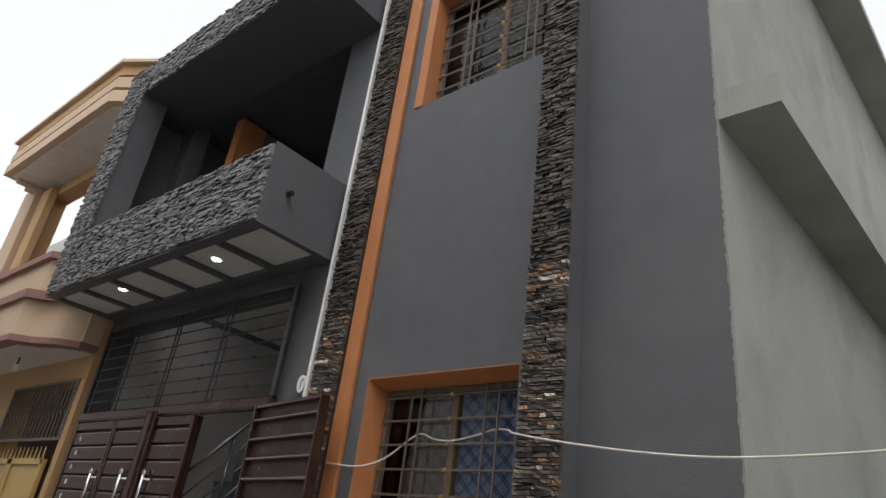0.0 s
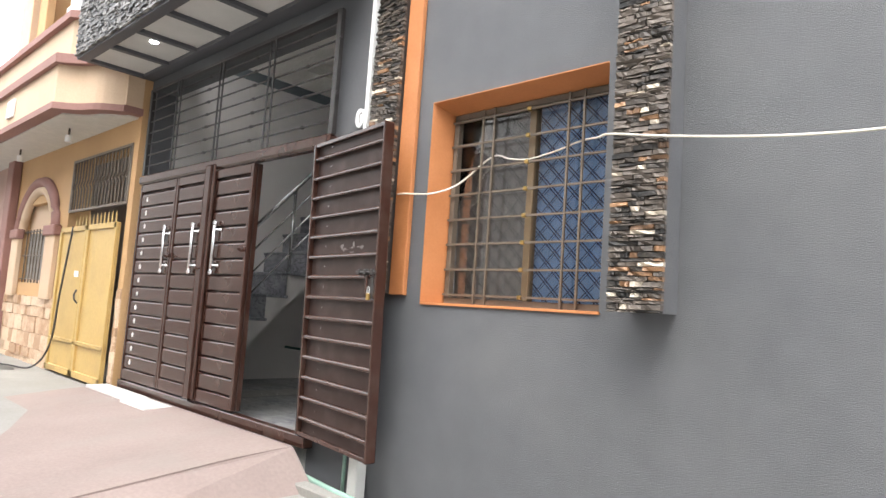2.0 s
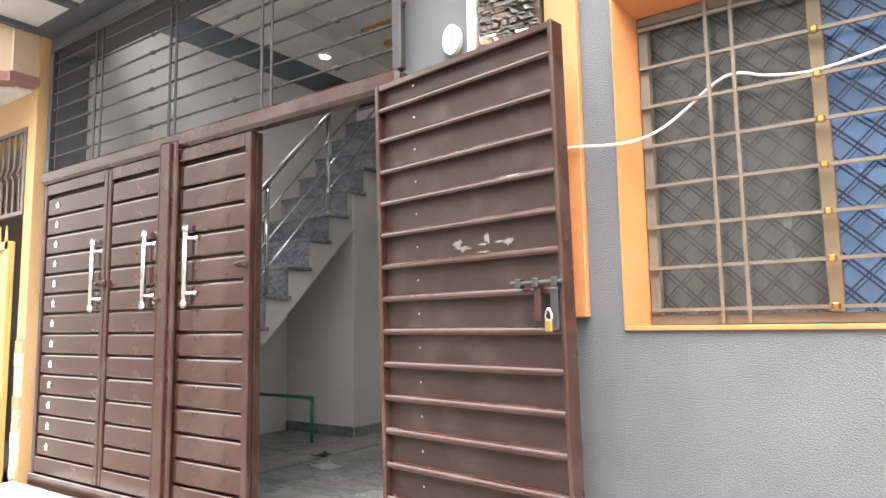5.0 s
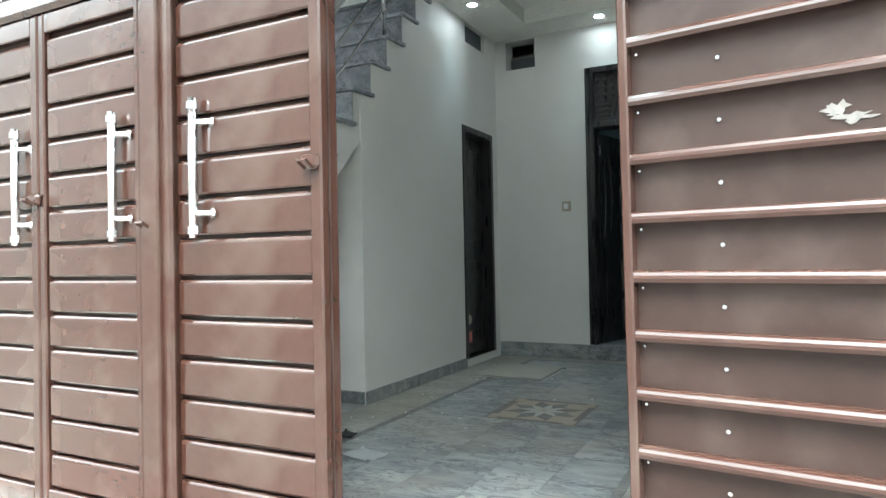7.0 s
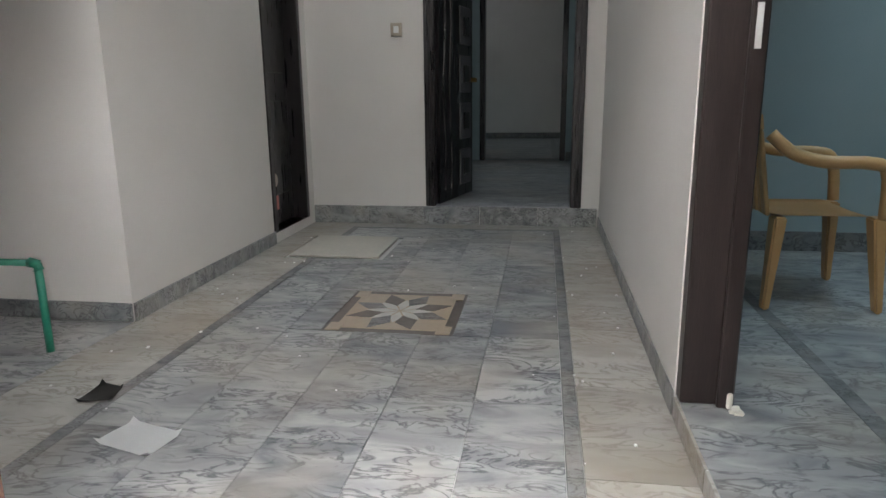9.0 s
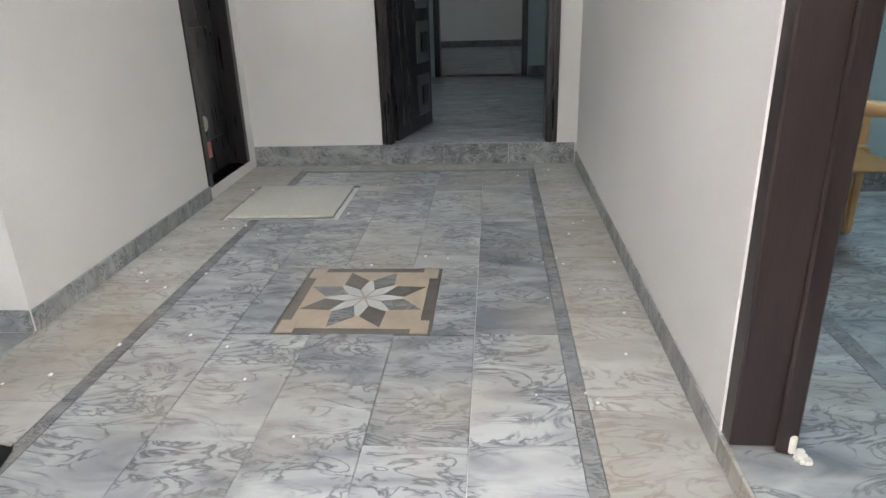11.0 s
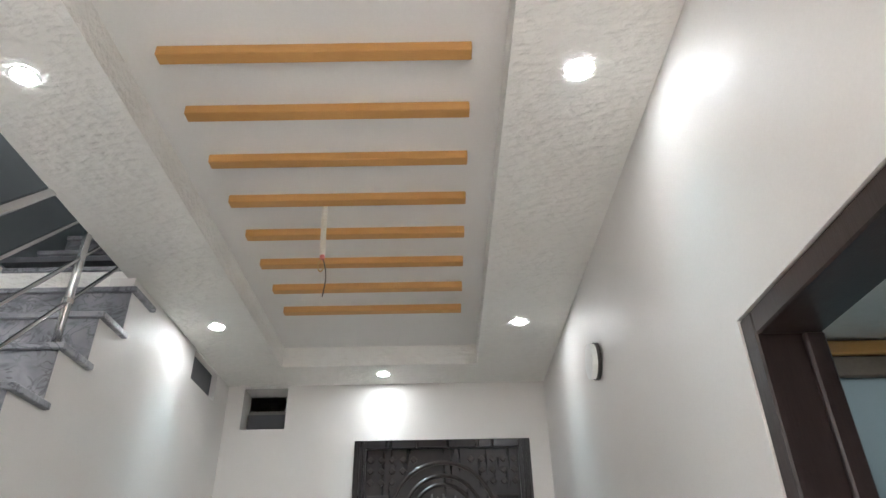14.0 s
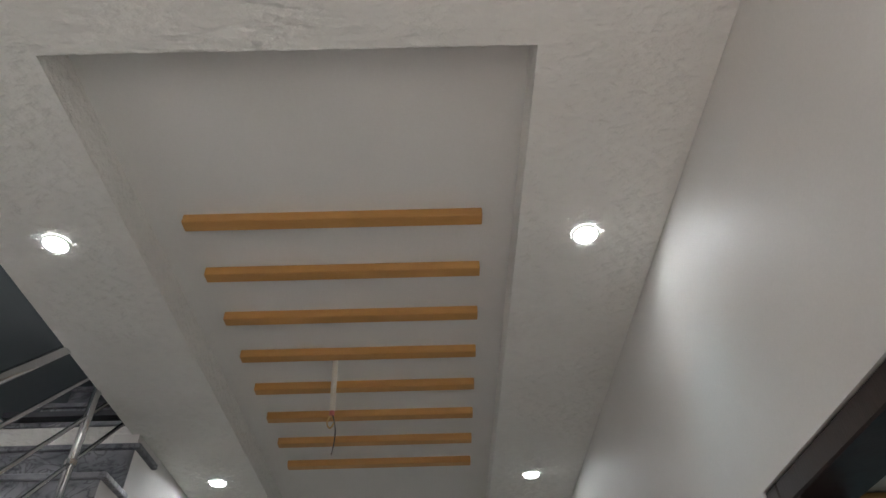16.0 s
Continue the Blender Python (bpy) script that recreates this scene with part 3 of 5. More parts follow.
for i in range(7):
    y = 4.67 + i * 3.63 / 6
    soffit_bars.append((BX + 0.1, FRONT - 0.13, y, y + 0.06, 3.73, 3.8))
part("soffit_frame", mk(*soffit_bars), DARKGREY, balcony)
for i in range(6):
    y = 4.73 + i * 3.63 / 6
    part("soffit_panel", mk((BX + 0.101, FRONT - 0.131, y + 0.001, y + 3.63 / 6 - 0.061, 3.765, 3.799)), PANELW, balcony, "white soffit board")
part("parapet", mk((BX, BX + 0.12, 4.67, 8.36, 3.96, 4.38), (BX + 0.12, FRONT - 0.002, 4.67, 4.79, 3.96, 4.42), (BX, FRONT - 0.002, 4.665, 4.67, 3.73, 4.42)), STUCCO, balcony, "grey painted balcony parapet")
part("pier", mk((BX, BX + 0.3, 7.86, 8.36, 4.38, 6.22)), STUCCO, balcony)
part("side_wall", mk((BX + 0.3, FRONT - 0.002, 8.24, 8.36, 3.96, 6.22)), STUCCO, balcony)
part("beam", mk((BX, FRONT - 0.002, 4.67, 8.36, 6.22, 6.66)), DARKGREY, balcony)
clad = bmesh.new()
stones(clad, "x", BX - 0.001, 4.67, 8.36, 3.75, 4.4, row=0.024, lens=(0.035, 0.12), seed=3)
stones(clad, "x", BX - 0.001, 7.84, 8.36, 4.4, 6.22, row=0.024, lens=(0.035, 0.12), seed=4)
stones(clad, "x", BX - 0.001, 4.67, 8.36, 6.22, 6.68, row=0.024, lens=(0.035, 0.12), seed=5)
tagged(part("stone_cladding", clad, STONEGREY, balcony, "grey split stone cladding"), kind="stuff")
part("drain_spout", bars([(2.64, 4.69, 4.06), (2.64, 4.61, 4.05)], r=0.022), BLACK, balcony, "black drain spout")

# ---- stone strips and trim on the front ----
column = base("column", (3.1, 2.57, 1.515), "projecting grey column faced with split black stone", "column", kind="structure")
part("column_body", mk((3.0, FRONT - 0.001, 2.47, 2.68, 1.54, 6.66)), STUCCO, column)
strip = base("stone_strip", (3.15, 4.42, 1.58), "vertical strip of split black stone edged in white", "trim", kind="structure")
part("strip_backing", mk((3.15, FRONT - 0.001, 4.29, 4.55, 1.58, 6.66)), IRON, strip)
part("edge_strip", mk((3.12, FRONT - 0.001, 4.575, 4.605, 2.3, 6.66)), WHITE, strip, "thin white edging strip")
built("trim_orange", mk((3.165, FRONT - 0.001, 4.155, 4.285, 1.57, 6.66), bevel=0.004), [ORANGE], "burnt orange painted band", "trim")
built("window_trim_side", prism([(3.19, 4.028), (3.19, 4.032), (3.42, 4.032), (3.42, 3.985), (3.336, 3.985)], "z", 1.537, 2.738), [ORANGE], "burnt orange painted splayed window reveal", "trim")
built("window_trim_head", prism([(3.19, 2.735), (3.19, 2.741), (3.42, 2.741), (3.42, 2.69), (3.336, 2.69)], "y", 2.845, 4.03), [ORANGE], "burnt orange painted window head", "trim")
built("window_trim_sill", mk((3.188, 3.42, 2.84, 4.031, 1.521, 1.536), bevel=0.002), [ORANGE], "burnt orange painted window sill", "trim")
built("window_trim_upper", mk((3.19, 3.44, 3.96, 4.05, 4.99, 6.2), (3.195, 3.44, 2.79, 3.96, 6.188, 6.202), bevel=0.002), [ORANGE], "burnt orange painted window reveal", "trim")


def stone_mesh(name, w, h, d, material, seed):
    """One split stone; its rough face looks to the street."""
    rnd = random.Random(seed)
    bm = bmesh.new()
    ys, zs = (-w / 2 + 0.001, -w * rnd.uniform(0.05, 0.25), w * rnd.uniform(0.05, 0.3), w / 2 - 0.001), (-h / 2 + 0.0008, h / 2 - 0.0008)
    back = [[bm.verts.new((0, y, z)) for y in ys] for z in zs]
    front = [[bm.verts.new((-d * rnd.uniform(0.55, 1.0), y * 0.985, z * 0.86)) for y in ys] for z in zs]
    for i in range(3):
        bm.faces.new((front[0][i], front[1][i], front[1][i + 1], front[0][i + 1]))
        bm.faces.new((back[0][i], back[0][i + 1], back[1][i + 1], back[1][i]))
        for j in (0, 1):
            bm.faces.new((front[j][i], front[j][i + 1], back[j][i + 1], back[j][i]))
    for i in (0, 3):
        bm.faces.new((front[0][i], front[1][i], back[1][i], back[0][i]))
    bmesh.ops.recalc_face_normals(bm, faces=bm.faces[:])
    return mesh_of(bm, name, material)


def clad_strip(parent, x, y0, y1, z0, zmid, z1, seed):
    """Stones as pieces up to zmid, joined above it."""
    rnd = random.Random(seed)
    kinds = {}
    z = z0
    count = 0
    while z < zmid:
        h = rnd.choice((0.011, 0.015, 0.02, 0.026))
        y = y0
        while y < y1 - 0.012:
            w = rnd.choice((0.04, 0.06, 0.085, 0.11))
            if y1 - y - w < 0.03:
                w = round(y1 - y, 3)
            tone = rnd.choices((STONE, RUST, QUARTZ), (0.84, 0.1, 0.06))[0]
            key = (w, h, tone.name, rnd.randrange(3))
            if key not in kinds:
                kinds[key] = stone_mesh("stone", w, h, 0.034, tone, len(kinds) + seed)
            ob = new("stone", kinds[key])
            ob.parent = parent
            ob.location = Vector((x, y + w / 2, z + h / 2)) - parent.location
            ob.rotation_euler = (rnd.uniform(-0.05, 0.05), 0, rnd.uniform(-0.1, 0.1))
            count += 1
            y += w
        z += h
    rest = bmesh.new()
    stones(rest, "x", x, y0, y1, z, z1, row=0.019, lens=(0.03, 0.11), depth=(0.012, 0.034), seed=seed)
    tagged(part("upper_stones", rest, STONEI, parent), kind="stuff")


def curtain(name, x, y0, y1, z0, z1, cloth, stripe, label, pitch=0.105):
    """Flat hung cloth with gentle folds and paired diagonal stripes laid on it."""
    c = base(name, (x, (y0 + y1) / 2, z0), label, "curtain")
    bm = bmesh.new()
    n = 40
    cols = []
    for i in range(n + 1):
        y = y0 + (y1 - y0) * i / n
        dx = 0.006 * math.sin(i * 0.9) + 0.003 * math.sin(i * 2.3)
        cols.append([bm.verts.new((x + dx + s, y, z)) for z in (z0, z1) for s in (0, 0.004)])
    for a, b in zip(cols, cols[1:]):
        bm.faces.new((a[0], b[0], b[2], a[2]))
        bm.faces.new((a[1], a[3], b[3], b[1]))
    part("cloth", bm, cloth, c)
    if stripe:
        w, h = y1 - y0, z1 - z0
        for sign in (1, -1):
            st = bmesh.new()
            k = -h
            while k < w + h:
                for off, t in (((0, 0.011), (0.022, 0.009)) if sign > 0 else ((0, 0.008), (0.02, 0.005))):
                    pts = []
                    for q in (k + off, k + off + t):
                        lo, hi = max(0, -q), min(h, w - q)
                        pts.append((q, lo, hi))
                    (q0, l0, h0), (q1, l1, h1) = pts
                    if h0 > l0 and h1 > l1:
                        vs4 = [(q0 + l0, l0), (q0 + h0, h0), (q1 + h1, h1), (q1 + l1, l1)]
                        if sign < 0:
                            vs4 = [(w - a, b) for a, b in vs4]
                        st.faces.new([st.verts.new((x - 0.013 - 0.001 * sign, y0 + a, z0 + b)) for a, b in vs4])
                k += pitch
            part("stripes", st, stripe, c, "diagonal stripes, woven on blue curtains, reflected pattern on the net")
    return c


def window(name, y0, y1, z0, z1, label, hz, vy, stile):
    w = base(name, (3.34, (y0 + y1) / 2, z0), label, "window", kind="structure")
    x = 3.34
    part("window_frame", mk((x, x + 0.05, y0, y1, z0, z0 + 0.035), (x, x + 0.05, y0, y1, z1 - 0.035, z1), (x, x + 0.05, y0, y0 + 0.035, z0 + 0.035, z1 - 0.035), (x, x + 0.05, y1 - 0.035, y1, z0 + 0.035, z1 - 0.035), bevel=0.003), BROWNIRON, w)
    part("stile", mk((x + 0.02, x + 0.07, stile - 0.022, stile + 0.022, z0 + 0.035, z1 - 0.035), bevel=0.003), GOLDCLOTH, w, "golden brown meeting stile")
    for a, b in ((y0 + 0.035, stile - 0.022), (stile + 0.022, y1 - 0.035)):
        p = part("pane", mk((x + 0.04, x + 0.044, a, b, z0 + 0.035, z1 - 0.035)), PANE, w)
        p.visible_shadow = False
    for z in hz:
        part("grille_bar", mk((x - 0.018, x - 0.006, y0 + 0.005, y1 - 0.005, z - 0.006, z + 0.006)), BROWNIRON, w)
        part("knob", mk((x - 0.03, x - 0.004, stile - 0.012, stile + 0.012, z - 0.012, z + 0.012), bevel=0.005), BRASS, w, "small brass knob")
    for y in vy:
        part("grille_upright", mk((x - 0.022, x - 0.01, y - 0.006, y + 0.006, z0 + 0.005, z1 - 0.005)), BROWNIRON, w)
    return w


window("window_1", 2.85, 3.983, 1.537, 2.688, "brown barred window with golden stile", [1.59 + 0.1493 * i for i in range(8)], (3.735, 3.652, 3.145, 3.053), 3.405)
window("window_2", 2.795, 3.958, 5.005, 6.185, "brown barred upper window", [5.06 + 0.15 * i for i in range(8)], (3.68, 3.61, 3.08, 3.0), 3.32)
curtain("curtain", 3.442, 2.6, 3.4, 1.45, 3.4, BLUECLOTH, NAVY, "blue curtain with dark crossing diagonal stripes")
curtain("net_curtain", 3.457, 3.4, 4.4, 1.45, 3.4, BROWNCLOTH, REFLECTSTRIPE, "grey-brown net curtain, paled and striped for the glass reflection")
curtain("upper_curtain", 3.442, 2.7, 3.32, 5.0, 6.4, PALEBLUE, NAVY, "pale blue patterned curtain in the upper window", 0.11)
curtain("upper_net_curtain", 3.457, 3.32, 4.4, 5.0, 6.4, BROWNCLOTH, None, "grey-brown net curtain in the upper window")

# ---- the gate ----
GX = 3.14
Z0, Z1 = 0.615, 2.56
gate_frame = base("gateway", (GX, 6.5, 0.52), "brown steel gate frame with a barred fanlight", "gate frame")
part("lintel", mk((GX - 0.045, GX + 0.045, 4.95, 8.19, 2.57, 2.665), bevel=0.018), GATE, gate_frame)
part("sill", mk((GX - 0.035, GX + 0.045, 4.95, 8.19, 0.52, 0.6), bevel=0.006), GATE, gate_frame)
for y0, y1, px0 in ((8.14, 8.19, GX - 0.01), (4.95, 5.0, GX + 0.015)):
    part("post", mk((px0, px0 + 0.045, y0, y1, 0.6, 2.57), bevel=0.005), GATE, gate_frame)
    part("fanlight_post", mk((GX - 0.02, GX + 0.02, y0, y1, 2.665, 3.58), bevel=0.004), IRON, gate_frame)
part("fanlight_rail", mk((GX - 0.02, GX + 0.02, 5.0, 8.14, 3.55, 3.58), bevel=0.003), IRON, gate_frame)
for k in range(7):
    z = 2.768 + 0.117 * k
    part("fanlight_bar", bars([(GX, 5.0, z), (GX, 8.14, z)], r=0.0075), IRON, gate_frame)
    for y in (7.65, 6.9, 6.1, 5.35)[:3 if k % 2 else 4]:
        part("rosette", mk((GX - 0.014, GX + 0.014, y - 0.02, y + 0.02, z - 0.012, z + 0.012), bevel=0.008), IRON, gate_frame)
for y in (7.545, 7.465, 6.69, 6.63, 5.87, 5.796):
    part("fanlight_upright", bars([(GX - 0.014, y, 2.665), (GX - 0.014, y, 3.56)], r=0.0085), IRON, gate_frame)
for z in (2.95, 3.35):
    part("hinge_lug", bars([(GX, 4.95, z), (GX - 0.03, 4.91, z + 0.005), (GX - 0.05, 4.9, z - 0.02)], r=0.008), IRON, gate_frame)


def slat(y0, y1, z0, z1, x):
    """A pressed board: flat face, rolled lower lip."""
    prof = [(x, z0 + 0.006), (x - 0.006, z0), (x - 0.026, z0 + 0.002), (x - 0.03, z0 + 0.008), (x - 0.03, z1 - 0.016), (x - 0.0282, z1 - 0.0095), (x - 0.024, z1 - 0.0035), (x - 0.018, z1 - 0.0005), (x - 0.01, z1), (x, z1)]
    return prism(prof, "y", y0, y1)


def pull_handle(parent, y, name="handle"):
    h = part(name, bars([(GX - 0.056, y, 1.66), (GX - 0.056, y, 2.12)], r=0.015, sides=10), STEEL, parent, "polished steel pull bar", smooth=True)
    for z in (1.74, 2.04):
        part("peg", bars([(GX - 0.056, y, z), (GX - 0.026, y - 0.06, z)], r=0.01), STEEL, h)
        part("collar", bars([(GX - 0.034, y - 0.055, z), (GX - 0.026, y - 0.06, z)], r=0.018, sides=10), STEEL, h)
    for z in (1.685, 2.095):
        part("end_cap", bars([(GX - 0.056, y, z - 0.012), (GX - 0.056, y, z + 0.012)], r=0.0195, sides=10), STEEL, h)


def star(parent, y, z):
    pts = []
    for i in range(10):
        a, r = math.pi / 2 + i * math.pi / 5, 0.026 if i % 2 == 0 else 0.011
        pts.append((y + r * math.cos(a), z + r * math.sin(a)))
    # white colour stands in for the bright reflection of steel
    part("star", prism(pts, "x", GX - 0.036, GX - 0.029), WHITE, parent, "small pressed steel star, whitened for its shine")


def gate_leaf(y0, y1, handle_y, label, stars=False, wide=0.045):
    g = base("gate_leaf", (GX, (y0 + y1) / 2, Z0), label, "gate leaf", "leaves of the brown gate")
    part("sheet", mk((GX + 0.004, GX + 0.012, y0, y1, Z0, Z1)), GATEBACK, g)
    for a, b in ((y0, y0 + wide), (y1 - 0.035, y1)):
        part("leaf_stile", mk((GX - 0.034, GX + 0.003, a, b, Z0, Z1), bevel=0.006), GATE, g)
    a, b = y0 + wide, y1 - 0.035
    part("leaf_rail", mk((GX - 0.032, GX + 0.003, a, b, Z0, Z0 + 0.1), bevel=0.004), GATE, g)
    part("leaf_rail", mk((GX - 0.032, GX + 0.003, a, b, 2.486, Z1), bevel=0.004), GATE, g)
    n = 13
    pitch = 0.1345
    shared = mesh_of(slat(a + 0.001, b - 0.016, 0, pitch - 0.011, GX + 0.003), "slat", GATE)
    for i in range(n):
        z = 0.7265 + pitch * i
        o = part("slat", shared, None, g)
        o.location = (0, 0, z)
        if stars:
            star(g, y1 - 0.19, z + pitch * 0.45)
    pull_handle(g, handle_y)
    return g


leaf_1 = gate_leaf(7.3, 8.135, 7.41, "closed brown steel gate leaf with steel stars and pull bar", True)
leaf_2 = gate_leaf(6.67, 7.292, 6.83, "closed brown slatted steel gate leaf with pull bar")
leaf_3 = gate_leaf(5.925, 6.585, 6.43, "closed brown slatted steel gate leaf beside the opening")
part("edge_flat", mk((GX + 0.013, GX + 0.045, 5.925, 5.934, Z0, Z1)), GATE, leaf_3)
part("meeting_bar", mk((GX - 0.055, GX - 0.035, 6.535, 6.72, Z0, 2.615), (GX - 0.068, GX - 0.055, 6.58, 6.68, Z0, 2.61), bevel=0.012), GATE, leaf_2)


def hasp(parent, y, z):
    h = part("hasp", mk((GX - 0.06, GX - 0.035, y - 0.035, y + 0.035, z - 0.022, z + 0.022), bevel=0.01), GATE, parent, "brown painted hasp")
    part("staple", bars([(GX - 0.055, y - 0.015, z - 0.02), (GX - 0.09, y - 0.015, z), (GX - 0.09, y + 0.015, z), (GX - 0.055, y + 0.015, z - 0.02)], r=0.006), GATE, h)


hasp(leaf_2, 6.65, 1.718)
hasp(leaf_1, 7.3, 1.835)
hasp(leaf_3, 5.955, 1.872)

# the leaf folded back against the wall, its inner side to the street
u = Vector((-0.152, -0.988, 0)).normalized()
M = Matrix(((u.x, -u.y, 0, 3.13), (u.y, u.x, 0, 5.037), (0, 0, 1, 0.605), (0, 0, 0, 1))) @ Euler((0.02, 0, 0)).to_matrix().to_4x4()
open_leaf = base("gate_leaf", (3.06, 4.65, 0.605), "open brown gate leaf with ribbed inner side, folded against the wall", "gate leaf", "leaves of the brown gate")
LW, LH = 0.92, 1.975


def lbox(*b, bevel=0.0):
    bm = bmesh.new()
    box(bm, *b, bevel=bevel, m=M)
    return bm


part("sheet", lbox(0.02, LW - 0.02, 0.0, 0.006, 0.01, LH - 0.01), GATEBACK, open_leaf)
part("leaf_stile", lbox(0, 0.022, -0.035, 0.03, 0, LH, bevel=0.004), GATE, open_leaf)
part("leaf_stile", lbox(LW - 0.018, LW, -0.04, 0.03, 0, LH, bevel=0.004), GATE, open_leaf)
part("leaf_rail", lbox(0.022, LW - 0.018, -0.03, 0.02, 0, 0.025, bevel=0.003), GATE, open_leaf)
part("leaf_rail", lbox(0.022, LW - 0.018, -0.03, 0.02, LH - 0.025, LH, bevel=0.003), GATE, open_leaf)
for i in range(1, 15):
    z = 0.1347 * i - 0.012
    rib = prism([(0, z - 0.003), (-0.02, z - 0.003), (-0.023, z - 0.021), (-0.028, z - 0.021), (-0.032, z - 0.012), (-0.0305, z - 0.005), (-0.0265, z + 0.0015), (-0.021, z + 0.005), (-0.014, z + 0.006), (0, z + 0.006)], "x", 0.022, LW - 0.018)
    bmesh.ops.transform(rib, matrix=M, verts=rib.verts[:])
    part("rib", rib, GATE, open_leaf)
for i in range(15):
    z = 0.1347 * i + 0.048
    part("screw", bars([M @ Vector((0.212, -0.005, z)), M @ Vector((0.212, 0.001, z))], r=0.005, sides=8), STEEL, open_leaf)
    part("screw", bars([M @ Vector((0.035, -0.005, z + 0.04)), M @ Vector((0.035, 0.001, z + 0.04))], r=0.0032, sides=6), STEEL, open_leaf)
bolt = part("bolt", bars([M @ Vector((0.715, -0.05, 1.083)), M @ Vector((0.925, -0.05, 1.083))], r=0.008), IRON, open_leaf, "sliding bolt")
for q in (0.75, 0.82, 0.895):
    part("bolt_guide", lbox(q - 0.012, q + 0.012, -0.062, -0.032, 1.066, 1.1, bevel=0.004), IRON, bolt)
part("bolt_tongue", lbox(0.8, 0.83, -0.045, -0.034, 0.95, 1.07, bevel=0.006), GATE, open_leaf)
part("lock_plate", lbox(0.87, 0.9, -0.045, -0.041, 0.93, 1.06, bevel=0.002), IRON, open_leaf)


def flat_blobs(parent, spots, y):
    for cx, cz, w, h, seed in spots:
        rnd = random.Random(seed)
        n = 17
        pts = [(cx + w * (0.3 + 0.7 * rnd.random()) * math.cos(2 * math.pi * i / n), cz + h * (0.25 + 0.75 * rnd.random()) * math.sin(2 * math.pi * i / n)) for i in range(n)]
        bm = prism(pts, "y", y - 0.0015, y)
        bmesh.ops.transform(bm, matrix=M, verts=bm.verts[:])
        part("putty_smear", bm, SMEAR, parent, "dried whitish putty smear")


flat_blobs(open_leaf, ((0.43, 1.252, 0.034, 0.024, 1), (0.46, 1.232, 0.045, 0.016, 2), (0.575, 1.262, 0.018, 0.026, 3), (0.555, 1.24, 0.03, 0.007, 7), (0.56, 1.212, 0.04, 0.006, 4), (0.67, 1.24, 0.034, 0.018, 5), (0.635, 1.243, 0.03, 0.006, 6)), -0.001)
padlock = base("padlock", M @ Vector((0.868, -0.05, 0.92)), "small brass padlock hanging from the open gate leaf", "padlock")
part("lock_body", lbox(0.854, 0.882, -0.062, -0.047, 0.92, 0.96, bevel=0.004), BRASS, padlock)
part("shackle", bars([M @ Vector((0.868 + 0.012 * math.cos(a), -0.054, 0.972 + 0.024 * math.sin(a))) for a in [-0.9 + i * 0.55 for i in range(10)]], r=0.0045, sides=6), STEEL, padlock)

# fittings on the front wall
cable_pts = [(3.16, 4.26, 2.19), (3.15, 4.17, 2.185), (3.19, 3.99, 2.18), (3.3, 3.88, 2.25), (3.365, 3.69, 2.405), (3.36, 3.55, 2.375), (3.36, 3.42, 2.36), (3.365, 3.25, 2.385), (3.365, 3.1, 2.42), (3.22, 2.9, 2.38), (2.955, 2.68, 2.3), (2.955, 2.42, 2.255), (3.0, 2.0, 2.21), (3.03, 1.6, 2.2), (3.05, 1.0, 2.24), (3.06, 0.2, 2.34), (3.08, -2.0, 2.6), (3.1, -5.0, 3.1)]


def smooth_line(pts, n=6):
    pts = [Vector(p) for p in pts]
    out = []
    for i in range(len(pts) - 1):
        p0, p1, p2, p3 = pts[max(i - 1, 0)], pts[i], pts[i + 1], pts[min(i + 2, len(pts) - 1)]
        for j in range(n):
            t = j / n
            out.append(0.5 * (2 * p1 + (p2 - p0) * t + (2 * p0 - 5 * p1 + 4 * p2 - p3) * t * t + (3 * p1 - p0 - 3 * p2 + p3) * t ** 3))
    return out + [pts[-1]]


thing("power_cable", bars(smooth_line(cable_pts), r=0.0055, sides=6), CABLE, "off-white cable strung past the barred window", "cable", smooth=True)
bell = base("door_bell", (3.19, 4.72, 2.75), "round white bell cover on the grey wall", "bell")
oval = [(4.72 + 0.044 * math.cos(2 * math.pi * i / 24), 2.75 + 0.066 * math.sin(2 * math.pi * i / 24)) for i in range(24)]
part("cover", prism(oval, "x", 3.172, 3.199), WHITE, bell)
part("slot", bars(smooth_line([(3.17, 4.715, 2.71), (3.17, 4.72, 2.76), (3.17, 4.705, 2.785), (3.17, 4.69, 2.77)], 4), r=0.0035, sides=6), NICHE, bell, "dark curved slot")

# ---- the staircase ----
stair = base("staircase", (5.0, 7.8, FLOOR), "white plastered staircase with veined grey marble steps", "staircase", kind="structure")
prof = []
for k in range(-7, 10):
    prof += [(step_x(k), step_z(k - 1) - 0.03 if k > -7 else 0.45), (step_x(k), step_z(k) - 0.03)]
prof += [(step_x(10), step_z(9) - 0.03), (step_x(10), step_x(10) - 3.05), (3.6, 0.58), (3.6, 0.45)]
part("stair_body", prism(prof, "y", 7.38, 8.248), CREAM, stair)
for k in range(-7, 10):
    part("tread", mk((step_x(k) - 0.022, step_x(k + 1) + 0.012, 7.343, 8.247, step_z(k) - 0.029, step_z(k)), bevel=0.004), STAIRM, stair)
    part("riser", mk((step_x(k) - 0.004, step_x(k) - 0.0005, 7.372, 8.246, step_z(k - 1), step_z(k) - 0.03)), STAIRM, stair)

